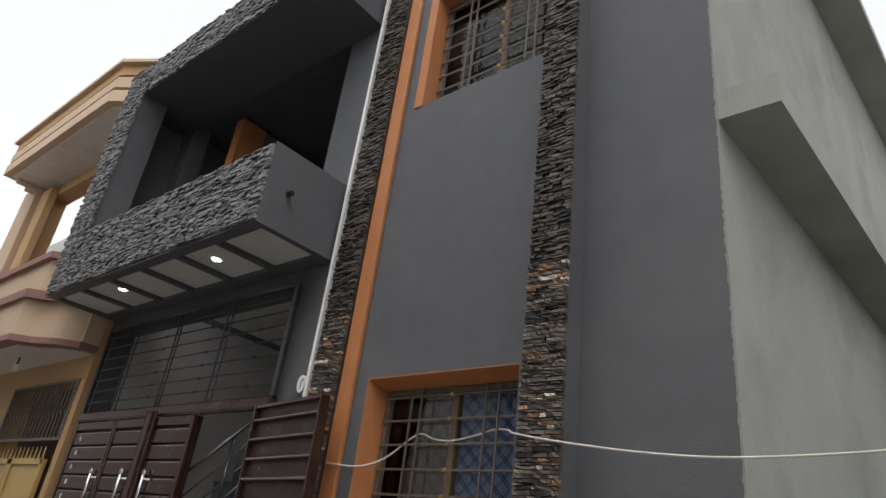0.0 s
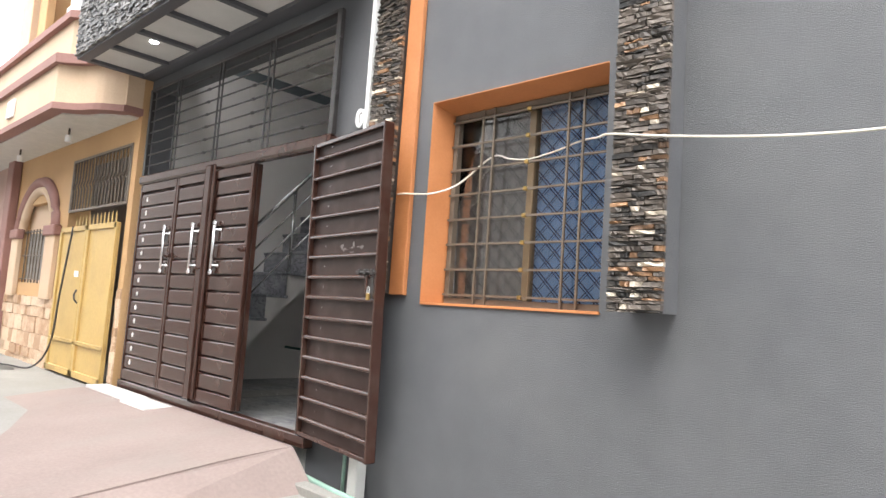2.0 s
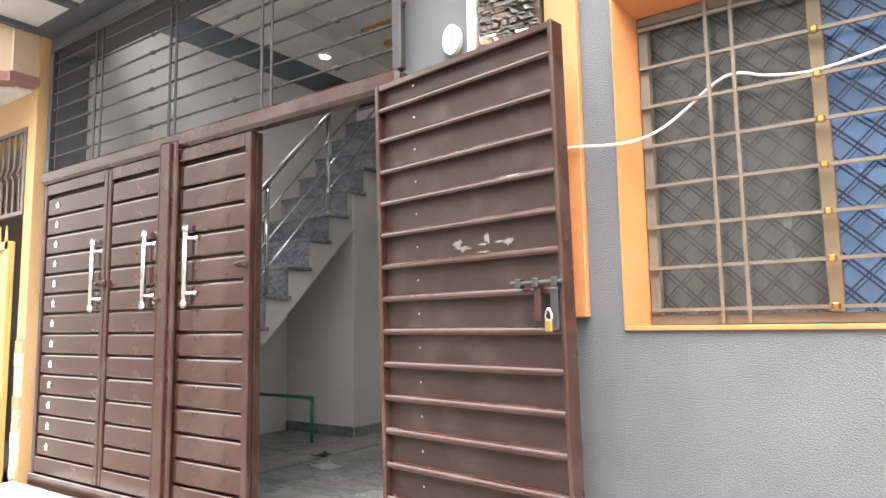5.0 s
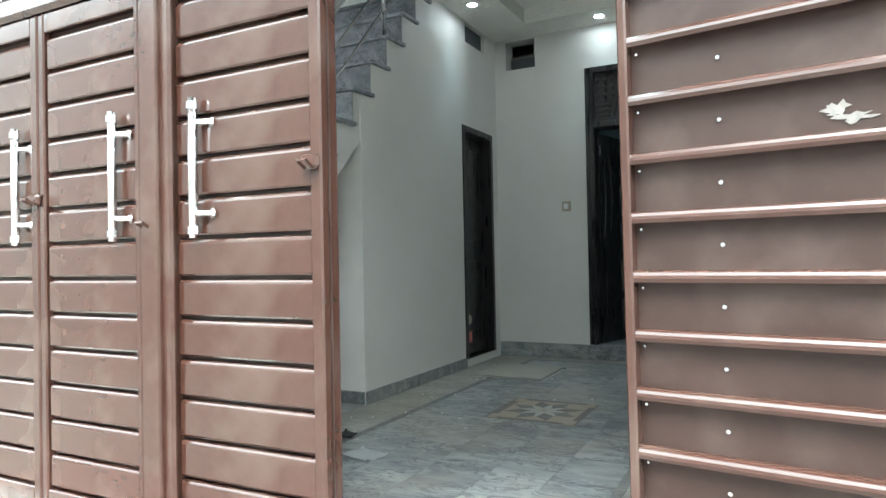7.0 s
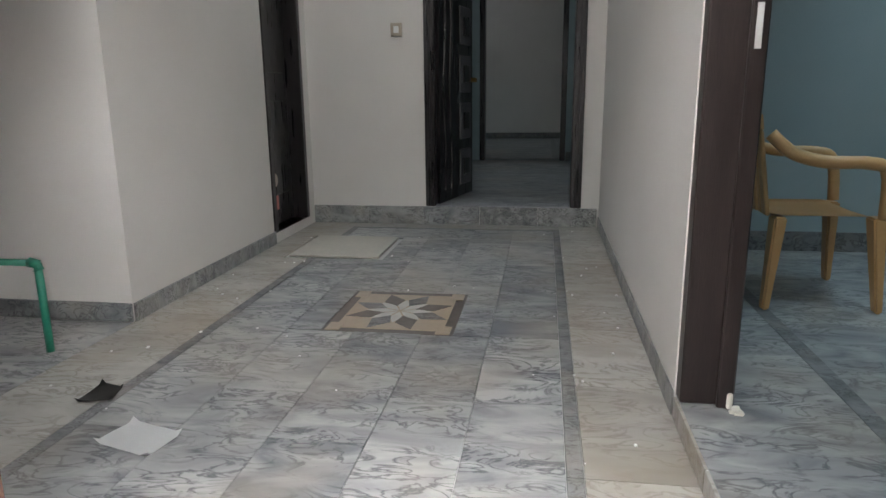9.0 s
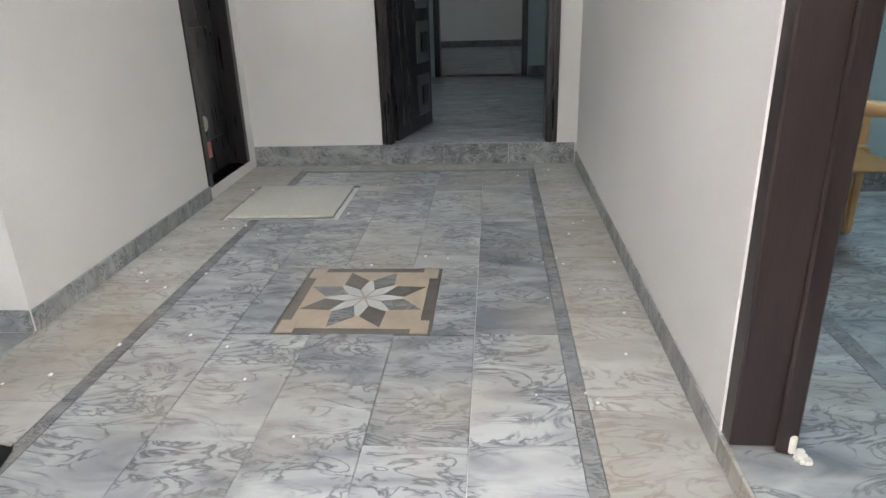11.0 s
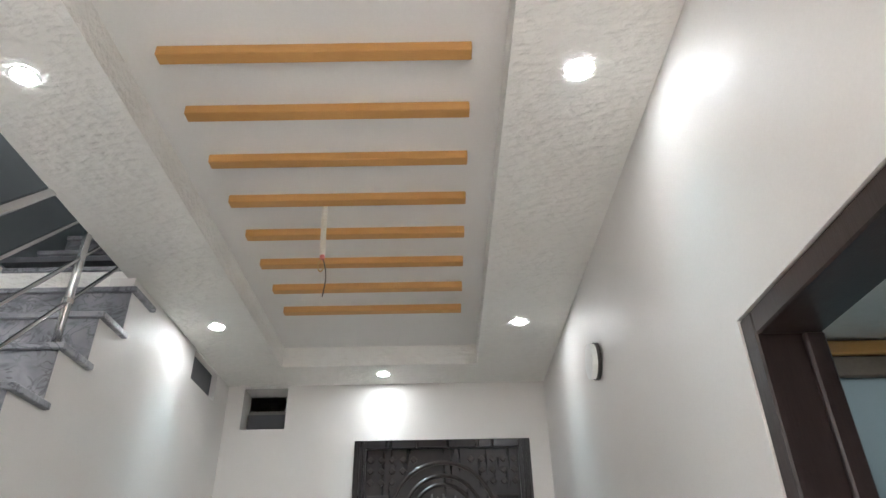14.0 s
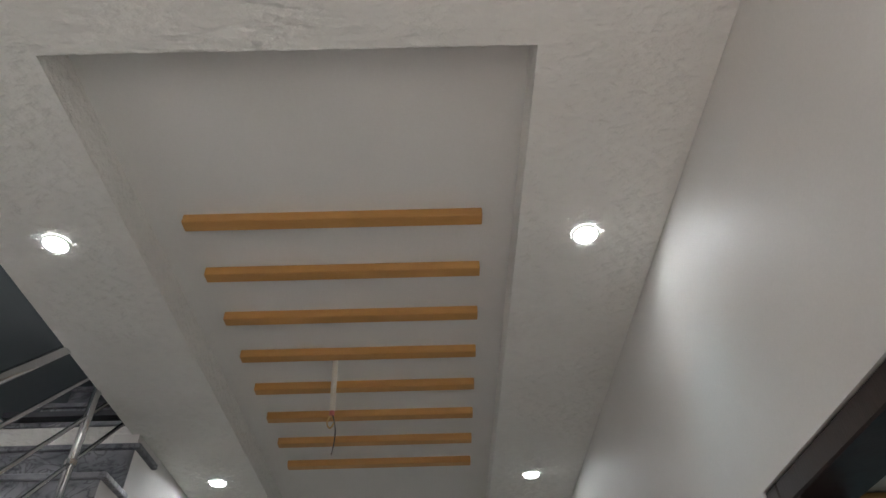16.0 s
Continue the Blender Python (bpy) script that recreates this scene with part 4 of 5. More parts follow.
rail = base("stair_railing", (4.5, 7.42, 1.0), "polished steel stair railing with sloping rods", "railing")
for k in (-6, -3, 0, 3, 6):
    x, z = step_x(k) + 0.04, step_z(k)
    p = part("post", bars([(x, 7.42, z), (x, 7.42, z + 0.93)], r=0.019, sides=10), STEEL, rail, smooth=True)
    part("flange", bars([(x, 7.42, z), (x, 7.42, z + 0.012)], r=0.035, sides=12), STEEL, p)
    part("ball", bars([(x, 7.42, z + 0.2), (x, 7.42, z + 0.225)], r=0.025, sides=10), STEEL, p)
a, b = step_x(-6.3) + 0.1, step_x(9)
for off, r, nm in ((0.99, 0.023, "handrail"), (0.28, 0.01, "rod"), (0.5, 0.01, "rod"), (0.74, 0.01, "rod")):
    part(nm, bars([(a, 7.42, step_z(-6.3) + off), (b, 7.42, step_z(9 - 0.1 / RUN) + off)], r=r, sides=10), STEEL, rail, smooth=True)

# ---- doors ----
def door_frame(name, parts_, label, m=DARKWOOD):
    d = base(name, (parts_[0][0], parts_[0][2], parts_[0][4]), label, "door frame", kind="structure")
    for i, b in enumerate(parts_):
        part(("jamb", "jamb", "head")[i] if i < 3 else "casing", mk(b, bevel=0.005), m, d)
    return d


door_1 = door_frame("door_1", [(4.75, 4.816, 4.88, 5.036, ROOM + 0.004, 2.89), (3.487, 3.52, 4.88, 4.92, ROOM + 0.004, 2.89), (3.487, 4.75, 4.88, 5.036, 2.825, 2.89),
                               (4.73, 4.75, 4.88, 4.93, ROOM, 2.825)],
                    "dark varnished door frame to the front room", JAMBWOOD)
# plate coloured pale to imitate shining steel
part("strike_plate", mk((4.725, 4.7295, 4.9, 4.918, 1.69, 1.81), bevel=0.001), PANELW, door_1, "steel strike plate, whitened for its shine")
crumbs = bmesh.new()
rnd_c = random.Random(8)
for i in range(14):
    cx_, cy_, r_ = rnd_c.uniform(4.69, 4.735), rnd_c.uniform(4.86, 4.898), rnd_c.uniform(0.003, 0.009)
    box(crumbs, cx_ - r_, cx_ + r_, cy_ - r_, cy_ + r_, ROOM + 0.0005, ROOM + r_ * 1.6, bevel=0.002)
box(crumbs, 4.724, 4.742, 4.884, 4.903, ROOM + 0.001, ROOM + 0.055, bevel=0.006)
thing("plaster_crumbs", crumbs, CABLE, "crumbs of white plaster at the foot of the jamb", "plaster")

door_2 = door_frame("door_2", [(7.142, 7.2, 7.36, 7.52, 0.622, 2.838), (7.8, 7.858, 7.36, 7.52, 0.622, 2.838), (7.2, 7.8, 7.36, 7.52, 2.78, 2.838)], "dark door frame under the stair")
leaf = part("door_leaf", mk((7.2, 7.8, 7.475, 7.515, 0.63, 2.78), bevel=0.003), DARKWOOD, door_2, "closed glossy dark door leaf")
for z0, z1 in ((0.85, 1.55), (1.75, 2.65)):
    part("raised_panel", mk((7.29, 7.71, 7.462, 7.476, z0, z1), bevel=0.01), DARKWOOD, leaf)
part("label_sticker", mk((7.36, 7.5, 7.4715, 7.4745, 0.74, 0.9)), RED, leaf, "torn red label")
part("round_sticker", prism([(7.43 + 0.05 * math.cos(2 * math.pi * i / 16), 0.97 + 0.05 * math.sin(2 * math.pi * i / 16)) for i in range(16)], "y", 7.4595, 7.4615), SWITCH, leaf, "round pale sticker")
built("door_sill", mk((7.14, 7.86, 7.372, 7.52, FLOOR - 0.02, 0.62)), [DARKM], "dark marble door sill", "sill")
built("wall_back_room", mk((6.9, 8.0, 7.56, 7.66, 0.3, 3.9)), [DARKGREY], "dark wall behind the closed door", "wall")

door_3 = base("door_3", (8.05, 5.8, HALL), "carved dark wooden entrance door frame with arched fanlight", "door", kind="structure")
for y0, y1 in ((5.182, 5.265), (6.335, 6.418)):
    j = part("jamb", mk((7.985, 8.2, y0, y1, HALL, 3.433), bevel=0.004), DARKWOOD, door_3)
    for q in (0.25, 0.6):
        yy = y0 + (y1 - y0) * q
        part("moulding", mk((7.972, 7.985, yy - 0.009, yy + 0.009, HALL, 3.43), bevel=0.004), DARKWOOD, j)
part("head", mk((7.985, 8.2, 5.265, 6.335, 3.375, 3.433), bevel=0.004), DARKWOOD, door_3)
part("threshold", mk((7.99, 8.2, 5.266, 6.334, HALL - 0.01, HALL + 0.003)), STAIRM, door_3, "grey marble threshold")
part("transom_bar", mk((7.978, 8.18, 5.265, 6.335, 2.83, 2.89), bevel=0.006), DARKWOOD, door_3)
carved = part("carved_panel", mk((8.02, 8.06, 5.265, 6.335, 2.89, 3.375)), DARKWOOD, door_3, "carved fanlight panel")
# reliefs take lighter wood colours to paint in the carving's highlights
cy, cz = 5.8, 2.93
for r in (0.26, 0.2, 0.35):
    arc = [(8.018, cy + r * math.cos(a), cz + r * math.sin(a)) for a in [math.pi * i / 18 for i in range(19)]]
    part("arch_rib", bars(arc, r=0.016, sides=6), JAMBWOOD, carved)
for i, (y, h) in enumerate(((5.67, 0.07), (5.71, 0.11), (5.75, 0.06), (5.79, 0.12), (5.83, 0.1), (5.87, 0.12), (5.92, 0.06))):
    part("relief_stroke", bars([(8.016, y, cz + 0.02), (8.016, y + 0.006, cz + 0.02 + h)], r=0.007, sides=6), RELIEF, carved)
for sgn in (-1, 1):
    for i in range(5):
        for j in range(3):
            y, z = cy + sgn * (0.2 + i * 0.075), 3.15 + j * 0.075
            if (y - cy) ** 2 + (z - cz) ** 2 > 0.38 ** 2 and abs(y - cy) < 0.51:
                m4 = Matrix.Translation((8.014, y, z)) @ Euler((radians(45), 0, 0)).to_matrix().to_4x4()
                bmd = bmesh.new()
                box(bmd, -0.01, 0.01, -0.02, 0.02, -0.02, 0.02, bevel=0.006, m=m4)
                part("diamond", bmd, JAMBWOOD, carved)
    for z in (2.94, 2.99, 3.04):
        y0, y1 = sorted((cy + sgn * 0.37, cy + sgn * 0.52))
        part("relief_bar", mk((8.006, 8.02, y0, y1, z, z + 0.025), bevel=0.005), JAMBWOOD, carved)

a = radians(76.8)
ML = Matrix.Translation((8.06, 6.33, HALL + 0.008)) @ Matrix(((math.sin(a), math.cos(a), 0, 0), (-math.cos(a), math.sin(a), 0, 0), (0, 0, 1, 0), (0, 0, 0, 1))) @ Matrix.Diagonal((0.81, 1, 1, 1))
entrance_leaf = base("entrance_door", ML @ Vector((0.5, 0, 0)), "open dark wooden door leaf with five carved square panels", "door")


def dbox(*b, bevel=0.0):
    bm = bmesh.new()
    box(bm, *b, bevel=bevel, m=ML)
    return bm


part("leaf_board", dbox(0.01, 0.98, -0.02, 0.02, 0, 2.08, bevel=0.003), DARKWOOD, entrance_leaf)
# raised panels lightened so that their relief stands out
for i in range(5):
    z = 0.1 + i * 0.395
    for x0, w in ((0.55, 0.34),):
        rp = part("raised_panel", dbox(x0, x0 + w, -0.034, -0.02, z, z + 0.31, bevel=0.01), RELIEF, entrance_leaf)
        part("inner_panel", dbox(x0 + 0.09, x0 + w - 0.09, -0.046, -0.034, z + 0.08, z + 0.23, bevel=0.01), DARKWOOD, rp)
for x0 in (0.14, 0.3):
    part("wave_moulding", bars([ML @ Vector((x0 + 0.03 * math.sin(t * 0.55), -0.022, 0.1 + t * 0.095)) for t in range(20)], r=0.012, sides=6), DARKWOOD, entrance_leaf)
part("knob", bars([ML @ Vector((0.94, -0.02, 1.0)), ML @ Vector((0.94, -0.07, 1.0))], r=0.02, sides=10), BRASS, entrance_leaf)
part("hinge", dbox(0.01, 0.05, -0.026, -0.02, 1.86, 1.96, bevel=0.001), STEEL, entrance_leaf)

door_frame("door_4", [(11.885, 12.1, 5.2, 5.27, HALL, 3.068), (11.885, 12.1, 6.29, 6.358, HALL, 3.068), (11.885, 12.1, 5.27, 6.29, 3.0, 3.068)], "dark inner door frame at the back of the hall")

# ---- wall fittings in the porch ----
def niche(name, boxes, label):
    return built(name, mk(*boxes), [NICHE], label, "vent")


niche("vent_back", [(8.2, 8.24, 6.9, 7.28, 3.5, 3.845)], "raw plaster ventilator niche in the wall")
# dark grey sheets stand in for the shade inside both ventilators
built("vent_back_shade", mk((8.15, 8.19, 6.932, 7.248, 3.532, 3.68)), [DARKGREY], "dark sheet for the shade low in the ventilator", "vent")
built("vent_left", mk((7.252, 7.718, 7.41, 7.44, 3.652, 3.838)), [DARKGREY], "ventilator opening above the door, backed dark for its shade", "vent")
panel = base("bell_panel", (6.26, 5.045, 2.28), "grey and white entry bell panel with green light", "bell panel")
part("back_plate", mk((6.15, 6.37, 5.041, 5.06, 2.28, 2.575), bevel=0.004), SWITCH, panel)
part("face_plate", mk((6.175, 6.345, 5.06, 5.078, 2.32, 2.54), bevel=0.006), WHITE, panel)
part("screen", mk((6.21, 6.31, 5.078, 5.081, 2.39, 2.52), bevel=0.001), BLACK, panel, "dark glossy panel")
part("light", mk((6.225, 6.25, 5.081, 5.083, 2.45, 2.48)), GREENLED, panel, "green indicator light")
sw = base("switch_plate", (5.22, 5.045, 2.0), "beige switch plate on the cream wall", "switch")
part("plate", mk((5.145, 5.3, 5.041, 5.058, 1.99, 2.125), bevel=0.004), WHITE, sw)
part("insert", mk((5.16, 5.285, 5.058, 5.064, 2.005, 2.11), bevel=0.002), BROWNIRON, sw)
for i in range(4):
    part("rocker", mk((5.169 + i * 0.028, 5.192 + i * 0.028, 5.064, 5.07, 2.02, 2.09), bevel=0.002), SWITCH, sw)
sw2 = base("switch_plate", (7.995, 6.63, 2.02), "small beige switch plate beside the carved door", "switch")
part("plate", mk((7.982, 7.999, 6.585, 6.675, 2.025, 2.125), bevel=0.004), SWITCH, sw2)
part("rocker", mk((7.976, 7.982, 6.61, 6.65, 2.05, 2.1), bevel=0.002), WHITE, sw2)
siren = base("wall_sounder", (6.29, 5.05, 3.35), "round white sounder with its edge shade built as a dark disc", "sounder")
ring = [(6.29 + 0.09 * math.cos(2 * math.pi * i / 24), 3.35 + 0.09 * math.sin(2 * math.pi * i / 24)) for i in range(24)]
# dark disc behind the cap stands in for shade on its edge
part("shade_rim", prism(ring, "y", 5.041, 5.06), IRON, siren)
part("cap", prism([(6.29 + (u_ - 6.29) * 0.94, 3.35 + (v_ - 3.35) * 0.94) for u_, v_ in ring], "y", 5.06, 5.085), WHITE, siren)

# ---- ceiling things ----
for i in range(8):
    x = 4.867 + i * (6.936 - 4.867) / 7
    thing("ceiling_slat", mk((x + 0.01, x + 0.062, 5.668, 6.758, CEILING + 0.1, CEILING + 0.14), bevel=0.003), SLATWOOD, "golden painted slat across the sunk ceiling panel", "ceiling slat", "slats on the ceiling")


def downlight(x, y, z, power, label, group):
    d = base("downlight", (x, y, z), label, "downlight", group)
    n = 24
    ring_ = bmesh.new()
    loops = []
    for r, dz in ((0.039, -0.003), (0.043, -0.006), (0.05, -0.004), (0.051, 0.0)):
        loops.append([ring_.verts.new((x + r * math.cos(2 * math.pi * i / n), y + r * math.sin(2 * math.pi * i / n), z + dz)) for i in range(n)])
    for p_, q_ in zip(loops, loops[1:]):
        for i in range(n):
            ring_.faces.new((p_[i], p_[(i + 1) % n], q_[(i + 1) % n], q_[i]))
    bmesh.ops.recalc_face_normals(ring_, faces=ring_.faces[:])
    part("ring", ring_, WHITE, d)
    part("lens", prism([(x + 0.038 * math.cos(2 * math.pi * i / n), y + 0.038 * math.sin(2 * math.pi * i / n)) for i in range(n)], "z", z - 0.004, z - 0.001), LAMP, d, "bright white lens")
    if power:
        lamp = new("lamp", bpy.data.lights.new("lamp", "SPOT"))
        lamp.data.energy, lamp.data.spot_size, lamp.data.spot_blend, lamp.data.shadow_soft_size = power, radians(80), 1.0, 0.05
        lamp.data.color = (0.62, 0.89, 1.0)
        lamp.location = (x, y, z - 0.02)


for x, y in ((4.87, 7.165), (4.885, 5.31), (6.92, 7.14), (6.92, 5.32), (7.78, 6.21)):
    downlight(x, y, CEILING - 0.001, 1.15, "lit round white downlight in the porch ceiling", "porch downlights")
for y in (5.66, 7.3):
    downlight(2.755, y, 3.764, 1.5, "lit round white downlight under the balcony", "balcony downlights")
for x, y in ((5.0, 2.6), (5.0, 3.9), (6.3, 3.3)):
    downlight(x, y, 3.719, 6.5, "lit round white downlight in the front room", "inner downlights")
for x, y in ((10.0, 7.2), (10.0, 4.6), (13.2, 4.1), (15.4, 6.4)):
    downlight(x, y, 3.719, 1.8, "lit round white downlight in the inner rooms", "inner downlights")
px, py = 5.85, 6.33
pend = base("ceiling_conduit", (px, py, 3.7), "white conduit stub with loose wires hanging from the ceiling", "conduit")
part("pipe", bars([(px, py, CEILING + 0.138), (px + 0.02, py - 0.005, 3.72)], r=0.013), CABLE, pend)
part("tape", bars([(px + 0.02, py - 0.005, 3.735), (px + 0.022, py - 0.005, 3.7)], r=0.012), RED, pend, "reddish tape")
part("wire", bars(smooth_line([(px + 0.022, py - 0.005, 3.71), (px + 0.03, py + 0.015, 3.67), (px + 0.035, py, 3.645), (px + 0.03, py - 0.02, 3.675)], 5), r=0.0035, sides=6), BRASS, pend)
part("wire", bars(smooth_line([(px + 0.022, py - 0.007, 3.71), (px + 0.03, py - 0.023, 3.65), (px + 0.035, py - 0.025, 3.59), (px + 0.035, py - 0.017, 3.52)], 5), r=0.003, sides=6), BLACK, pend)

# ---- loose things in the porch ----
def paper(pts, z):
    bm = bmesh.new()
    n = 8
    p = [Vector((*q, 0)) for q in pts]
    g = [[p[0].lerp(p[1], i / n).lerp(p[3].lerp(p[2], i / n), j / n) for j in range(n + 1)] for i in range(n + 1)]
    top = [[bm.verts.new((q.x, q.y, z + 0.004 + 0.012 * abs(noise.noise(q * 6)) + (0.014 if (i in (0, n) and j in (0, n)) else 0))) for j, q in enumerate(row_)] for i, row_ in enumerate(g)]
    for i in range(n):
        for j in range(n):
            bm.faces.new((top[i][j], top[i + 1][j], top[i + 1][j + 1], top[i][j + 1]))
    bmesh.ops.solidify(bm, geom=bm.faces[:], thickness=0.0012)
    return bm


thing("paper_sheet", paper(((4.392, 6.813), (4.539, 6.775), (4.481, 6.573), (4.332, 6.6)), FLOOR + 0.002), PAPER, "crumpled white paper sheet lying on the marble floor", "paper", smooth=True)
thing("plastic_scrap", paper(((4.63, 7.06), (4.784, 7.059), (4.771, 6.966), (4.66, 6.94)), FLOOR + 0.003), BLACK, "crumpled black plastic scrap on the floor", "scrap", smooth=True)
pipe = base("water_pipe", (5.062, 7.495, FLOOR), "green plastic water pipe stub bent to the wall", "pipe")
part("riser_pipe", bars([(5.062, 7.495, FLOOR), (5.062, 7.495, 0.93)], r=0.016), GREEN, pipe, smooth=True)
part("elbow", bars([(5.062, 7.495, 0.9), (5.062, 7.5, 0.927), (5.062, 7.53, 0.932)], r=0.022), GREEN, pipe, smooth=True)
part("run_pipe", bars([(5.062, 7.52, 0.93), (5.062, 8.24, 0.93)], r=0.015), GREEN, pipe, smooth=True)
thing("cover_slab", mk((6.79, 7.41, 6.52, 7.13, FLOOR - 0.002, FLOOR + 0.014), bevel=0.003), HATCH, "raised beige inspection cover slab in the floor", "cover")
rnd = random.Random(8)
crumbs = bmesh.new()
for i in range(70):
    x, y, s = rnd.uniform(3.5, 7.8), rnd.choice((rnd.uniform(5.08, 5.35), rnd.uniform(6.9, 7.3), rnd.uniform(5.4, 7.0))), rnd.uniform(0.003, 0.009)
    box(crumbs, x - s, x + s, y - s * 0.7, y + s * 0.7, FLOOR + 0.0005, FLOOR + s * 0.8, bevel=s * 0.2)
thing("plaster_debris", crumbs, WHITE, "small crumbs of plaster scattered over the floor", "debris", kind="stuff")


# ---- the chair in the front room ----
def plastic_chair(cx, cy, z, turn):
    c = base("plastic_chair", (cx, cy, z), "tan moulded plastic armchair in the front room", "chair")
    R = Matrix.Translation((cx, cy, z)) @ Euler((0, 0, turn)).to_matrix().to_4x4()

    def put(bm):
        bmesh.ops.transform(bm, matrix=R, verts=bm.verts[:])
        return bm
    seat = bmesh.new()
    n = 8
    g = [[seat.verts.new((-0.25 + 0.5 * i / n, -0.23 + 0.47 * j / n, 0.425 - 0.02 * math.sin(math.pi * i / n) * math.sin(math.pi * j / n) - (0.03 if j == 0 else 0))) for j in range(n + 1)] for i in range(n + 1)]
    for i in range(n):
        for j in range(n):
            seat.faces.new((g[i][j], g[i + 1][j], g[i + 1][j + 1], g[i][j + 1]))
    bmesh.ops.solidify(seat, geom=seat.faces[:], thickness=0.03)
    part("seat", put(seat), CHAIRP, c, smooth=True)
    for sx, sy in ((-1, -1), (1, -1), (-1, 1), (1, 1)):
        leg = bmesh.new()
        top_, bot = Vector((sx * 0.235, sy * 0.2, 0.42)), Vector((sx * 0.275, sy * 0.235, 0))
        for f0, f1, w0, w1 in ((0, 1, 0.045, 0.026),):
            vs_ = [leg.verts.new(p + Vector((dx * w, dy * w * 0.6, 0))) for p, w in ((top_, w0), (bot, w1)) for dx, dy in ((-1, -1), (1, -1), (1, 1), (-1, 1))]
            for q in ((0, 1, 5, 4), (1, 2, 6, 5), (2, 3, 7, 6), (3, 0, 4, 7), (4, 5, 6, 7), (0, 3, 2, 1)):
                leg.faces.new([vs_[i] for i in q])
        bmesh.ops.bevel(leg, geom=leg.edges[:], offset=0.008, segments=2, affect="EDGES")
        part("leg", put(leg), CHAIRP, c)
    for sx in (-1, 1):
        arm = bars(smooth_line([(sx * 0.25, 0.27, 0.78), (sx * 0.28, 0.18, 0.7), (sx * 0.29, 0.05, 0.665), (sx * 0.29, -0.12, 0.66), (sx * 0.28, -0.2, 0.62), (sx * 0.265, -0.22, 0.42)], 5), r=0.028, sides=8)
        part("armrest", put(arm), CHAIRP, c, smooth=True)
    def leaned(bm):
        for v in bm.verts:
            v.co.y += (v.co.z - 0.42) * 0.16
        return put(bm)
    back = bmesh.new()
    box(back, -0.25, 0.25, 0.235, 0.262, 0.79, 0.87, bevel=0.01)
    rest = part("backrest", leaned(back), CHAIRP, c)
    for i in range(7):
        x0 = -0.24 + i * 0.07
        stave = bmesh.new()
        box(stave, x0, x0 + (0.06 if i % 2 == 0 else 0.03), 0.235, 0.255, 0.42, 0.795, bevel=0.006)
        part("back_slat", leaned(stave), CHAIRP, rest)


plastic_chair(6.05, 4.245, ROOM, 0.0)

# ---- street furniture and drain ----
for b, lab in (((2.84, 3.05, 7.3, 8.26, 0.515, 0.545), "loose white marble slab on the ramp"), ((2.8, 3.05, 6.78, 7.28, 0.51, 0.535), "thin white marble offcut on the ramp")):
    thing("marble_slab", mk(b, bevel=0.005), WHITEM, lab, "slab", "slabs by the gate")
built("drain_kerb", mk((2.95, 3.05, 1.6, 4.98, 0.1, 0.36), (3.05, FRONT - 0.002, 1.6, 4.98, 0.1, 0.31), bevel=0.01), [CONCRETE], "rough concrete drain edge along the wall", "kerb")
thing("drain_pipe", bars([(3.1, 4.96, 0.36), (3.04, 4.5, 0.36), (3.02, 3.9, 0.35)], r=0.02), PALEGREEN, "faded green plastic pipe lying along the drain edge", "pipe", smooth=True)
stub = base("downpipe_stub", (3.15, 4.43, 0.31), "short grey square downpipe stub below the open gate leaf", "pipe")
part("stub_body", mk((3.11, 3.19, 4.39, 4.475, 0.31, 0.6), bevel=0.006), PANELW, stub)
thing("green_riser", bars([(3.15, 4.56, 0.31), (3.15, 4.56, 0.62)], r=0.012), PALEGREEN, "faded green riser pipe at the wall", "pipe", smooth=True)
thing("snack_wrapper", paper(((3.05, 4.49), (3.11, 4.47), (3.1, 4.39), (3.04, 4.4)), 0.31), YELLOW, "crumpled yellow wrapper at the wall foot", "wrapper")
thing("loose_wire", bars(smooth_line([(3.05, 5.02, 0.52), (2.98, 4.99, 0.42), (2.9, 4.95, 0.36), (2.84, 4.9, 0.33)]), r=0.008, sides=6), CABLE, "pale wire trailing down beside the ramp", "wire")

# ---- the peach neighbour ----
WX = 3.12
peach = base("peach_house", (WX, 10.0, 0.4), "peach painted house with curved balcony and stone cladding", "house")
body = holed("x", WX, WX + 0.25, 8.26, 12.0, 0.2, 6.6, (8.36, 9.84, 0.45, 3.06), (10.3, 11.35, 1.5, 2.6), (8.9, 11.4, 4.6, 6.4))
part("wall", body, PEACH, peach)
# brown backing sheet stands in for the dim rooms behind the openings
part("dim_backing", mk((WX + 0.9, WX + 1.0, 8.26, 12.0, 0.2, 6.58)), BROWNCLOTH, peach, "brown backing sheet that stands for the dim interior")
arch = [(10.3, 2.6)] + [(10.825 + 0.525 * math.cos(math.pi - math.pi * i / 14), 2.4 + 0.42 * math.sin(math.pi - math.pi * i / 14)) for i in range(15)] + [(11.35, 2.6)]
wp = part("window", mk((WX + 0.08, WX + 0.12, 10.3, 11.35, 1.5, 2.6)), LPEACH, peach, "arched window with iron bars")
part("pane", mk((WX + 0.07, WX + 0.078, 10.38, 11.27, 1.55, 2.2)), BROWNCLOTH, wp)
for i in range(9):
    y = 10.36 + i * 0.115
    part("bar", bars([(WX + 0.03, y, 1.5), (WX + 0.03, y, 2.25)], r=0.009, sides=6), BROWNIRON, wp)
for z in (1.55, 1.88, 2.22):
    part("cross_bar", bars([(WX + 0.02, 10.3, z), (WX + 0.02, 11.35, z)], r=0.009, sides=6), BROWNIRON, wp)
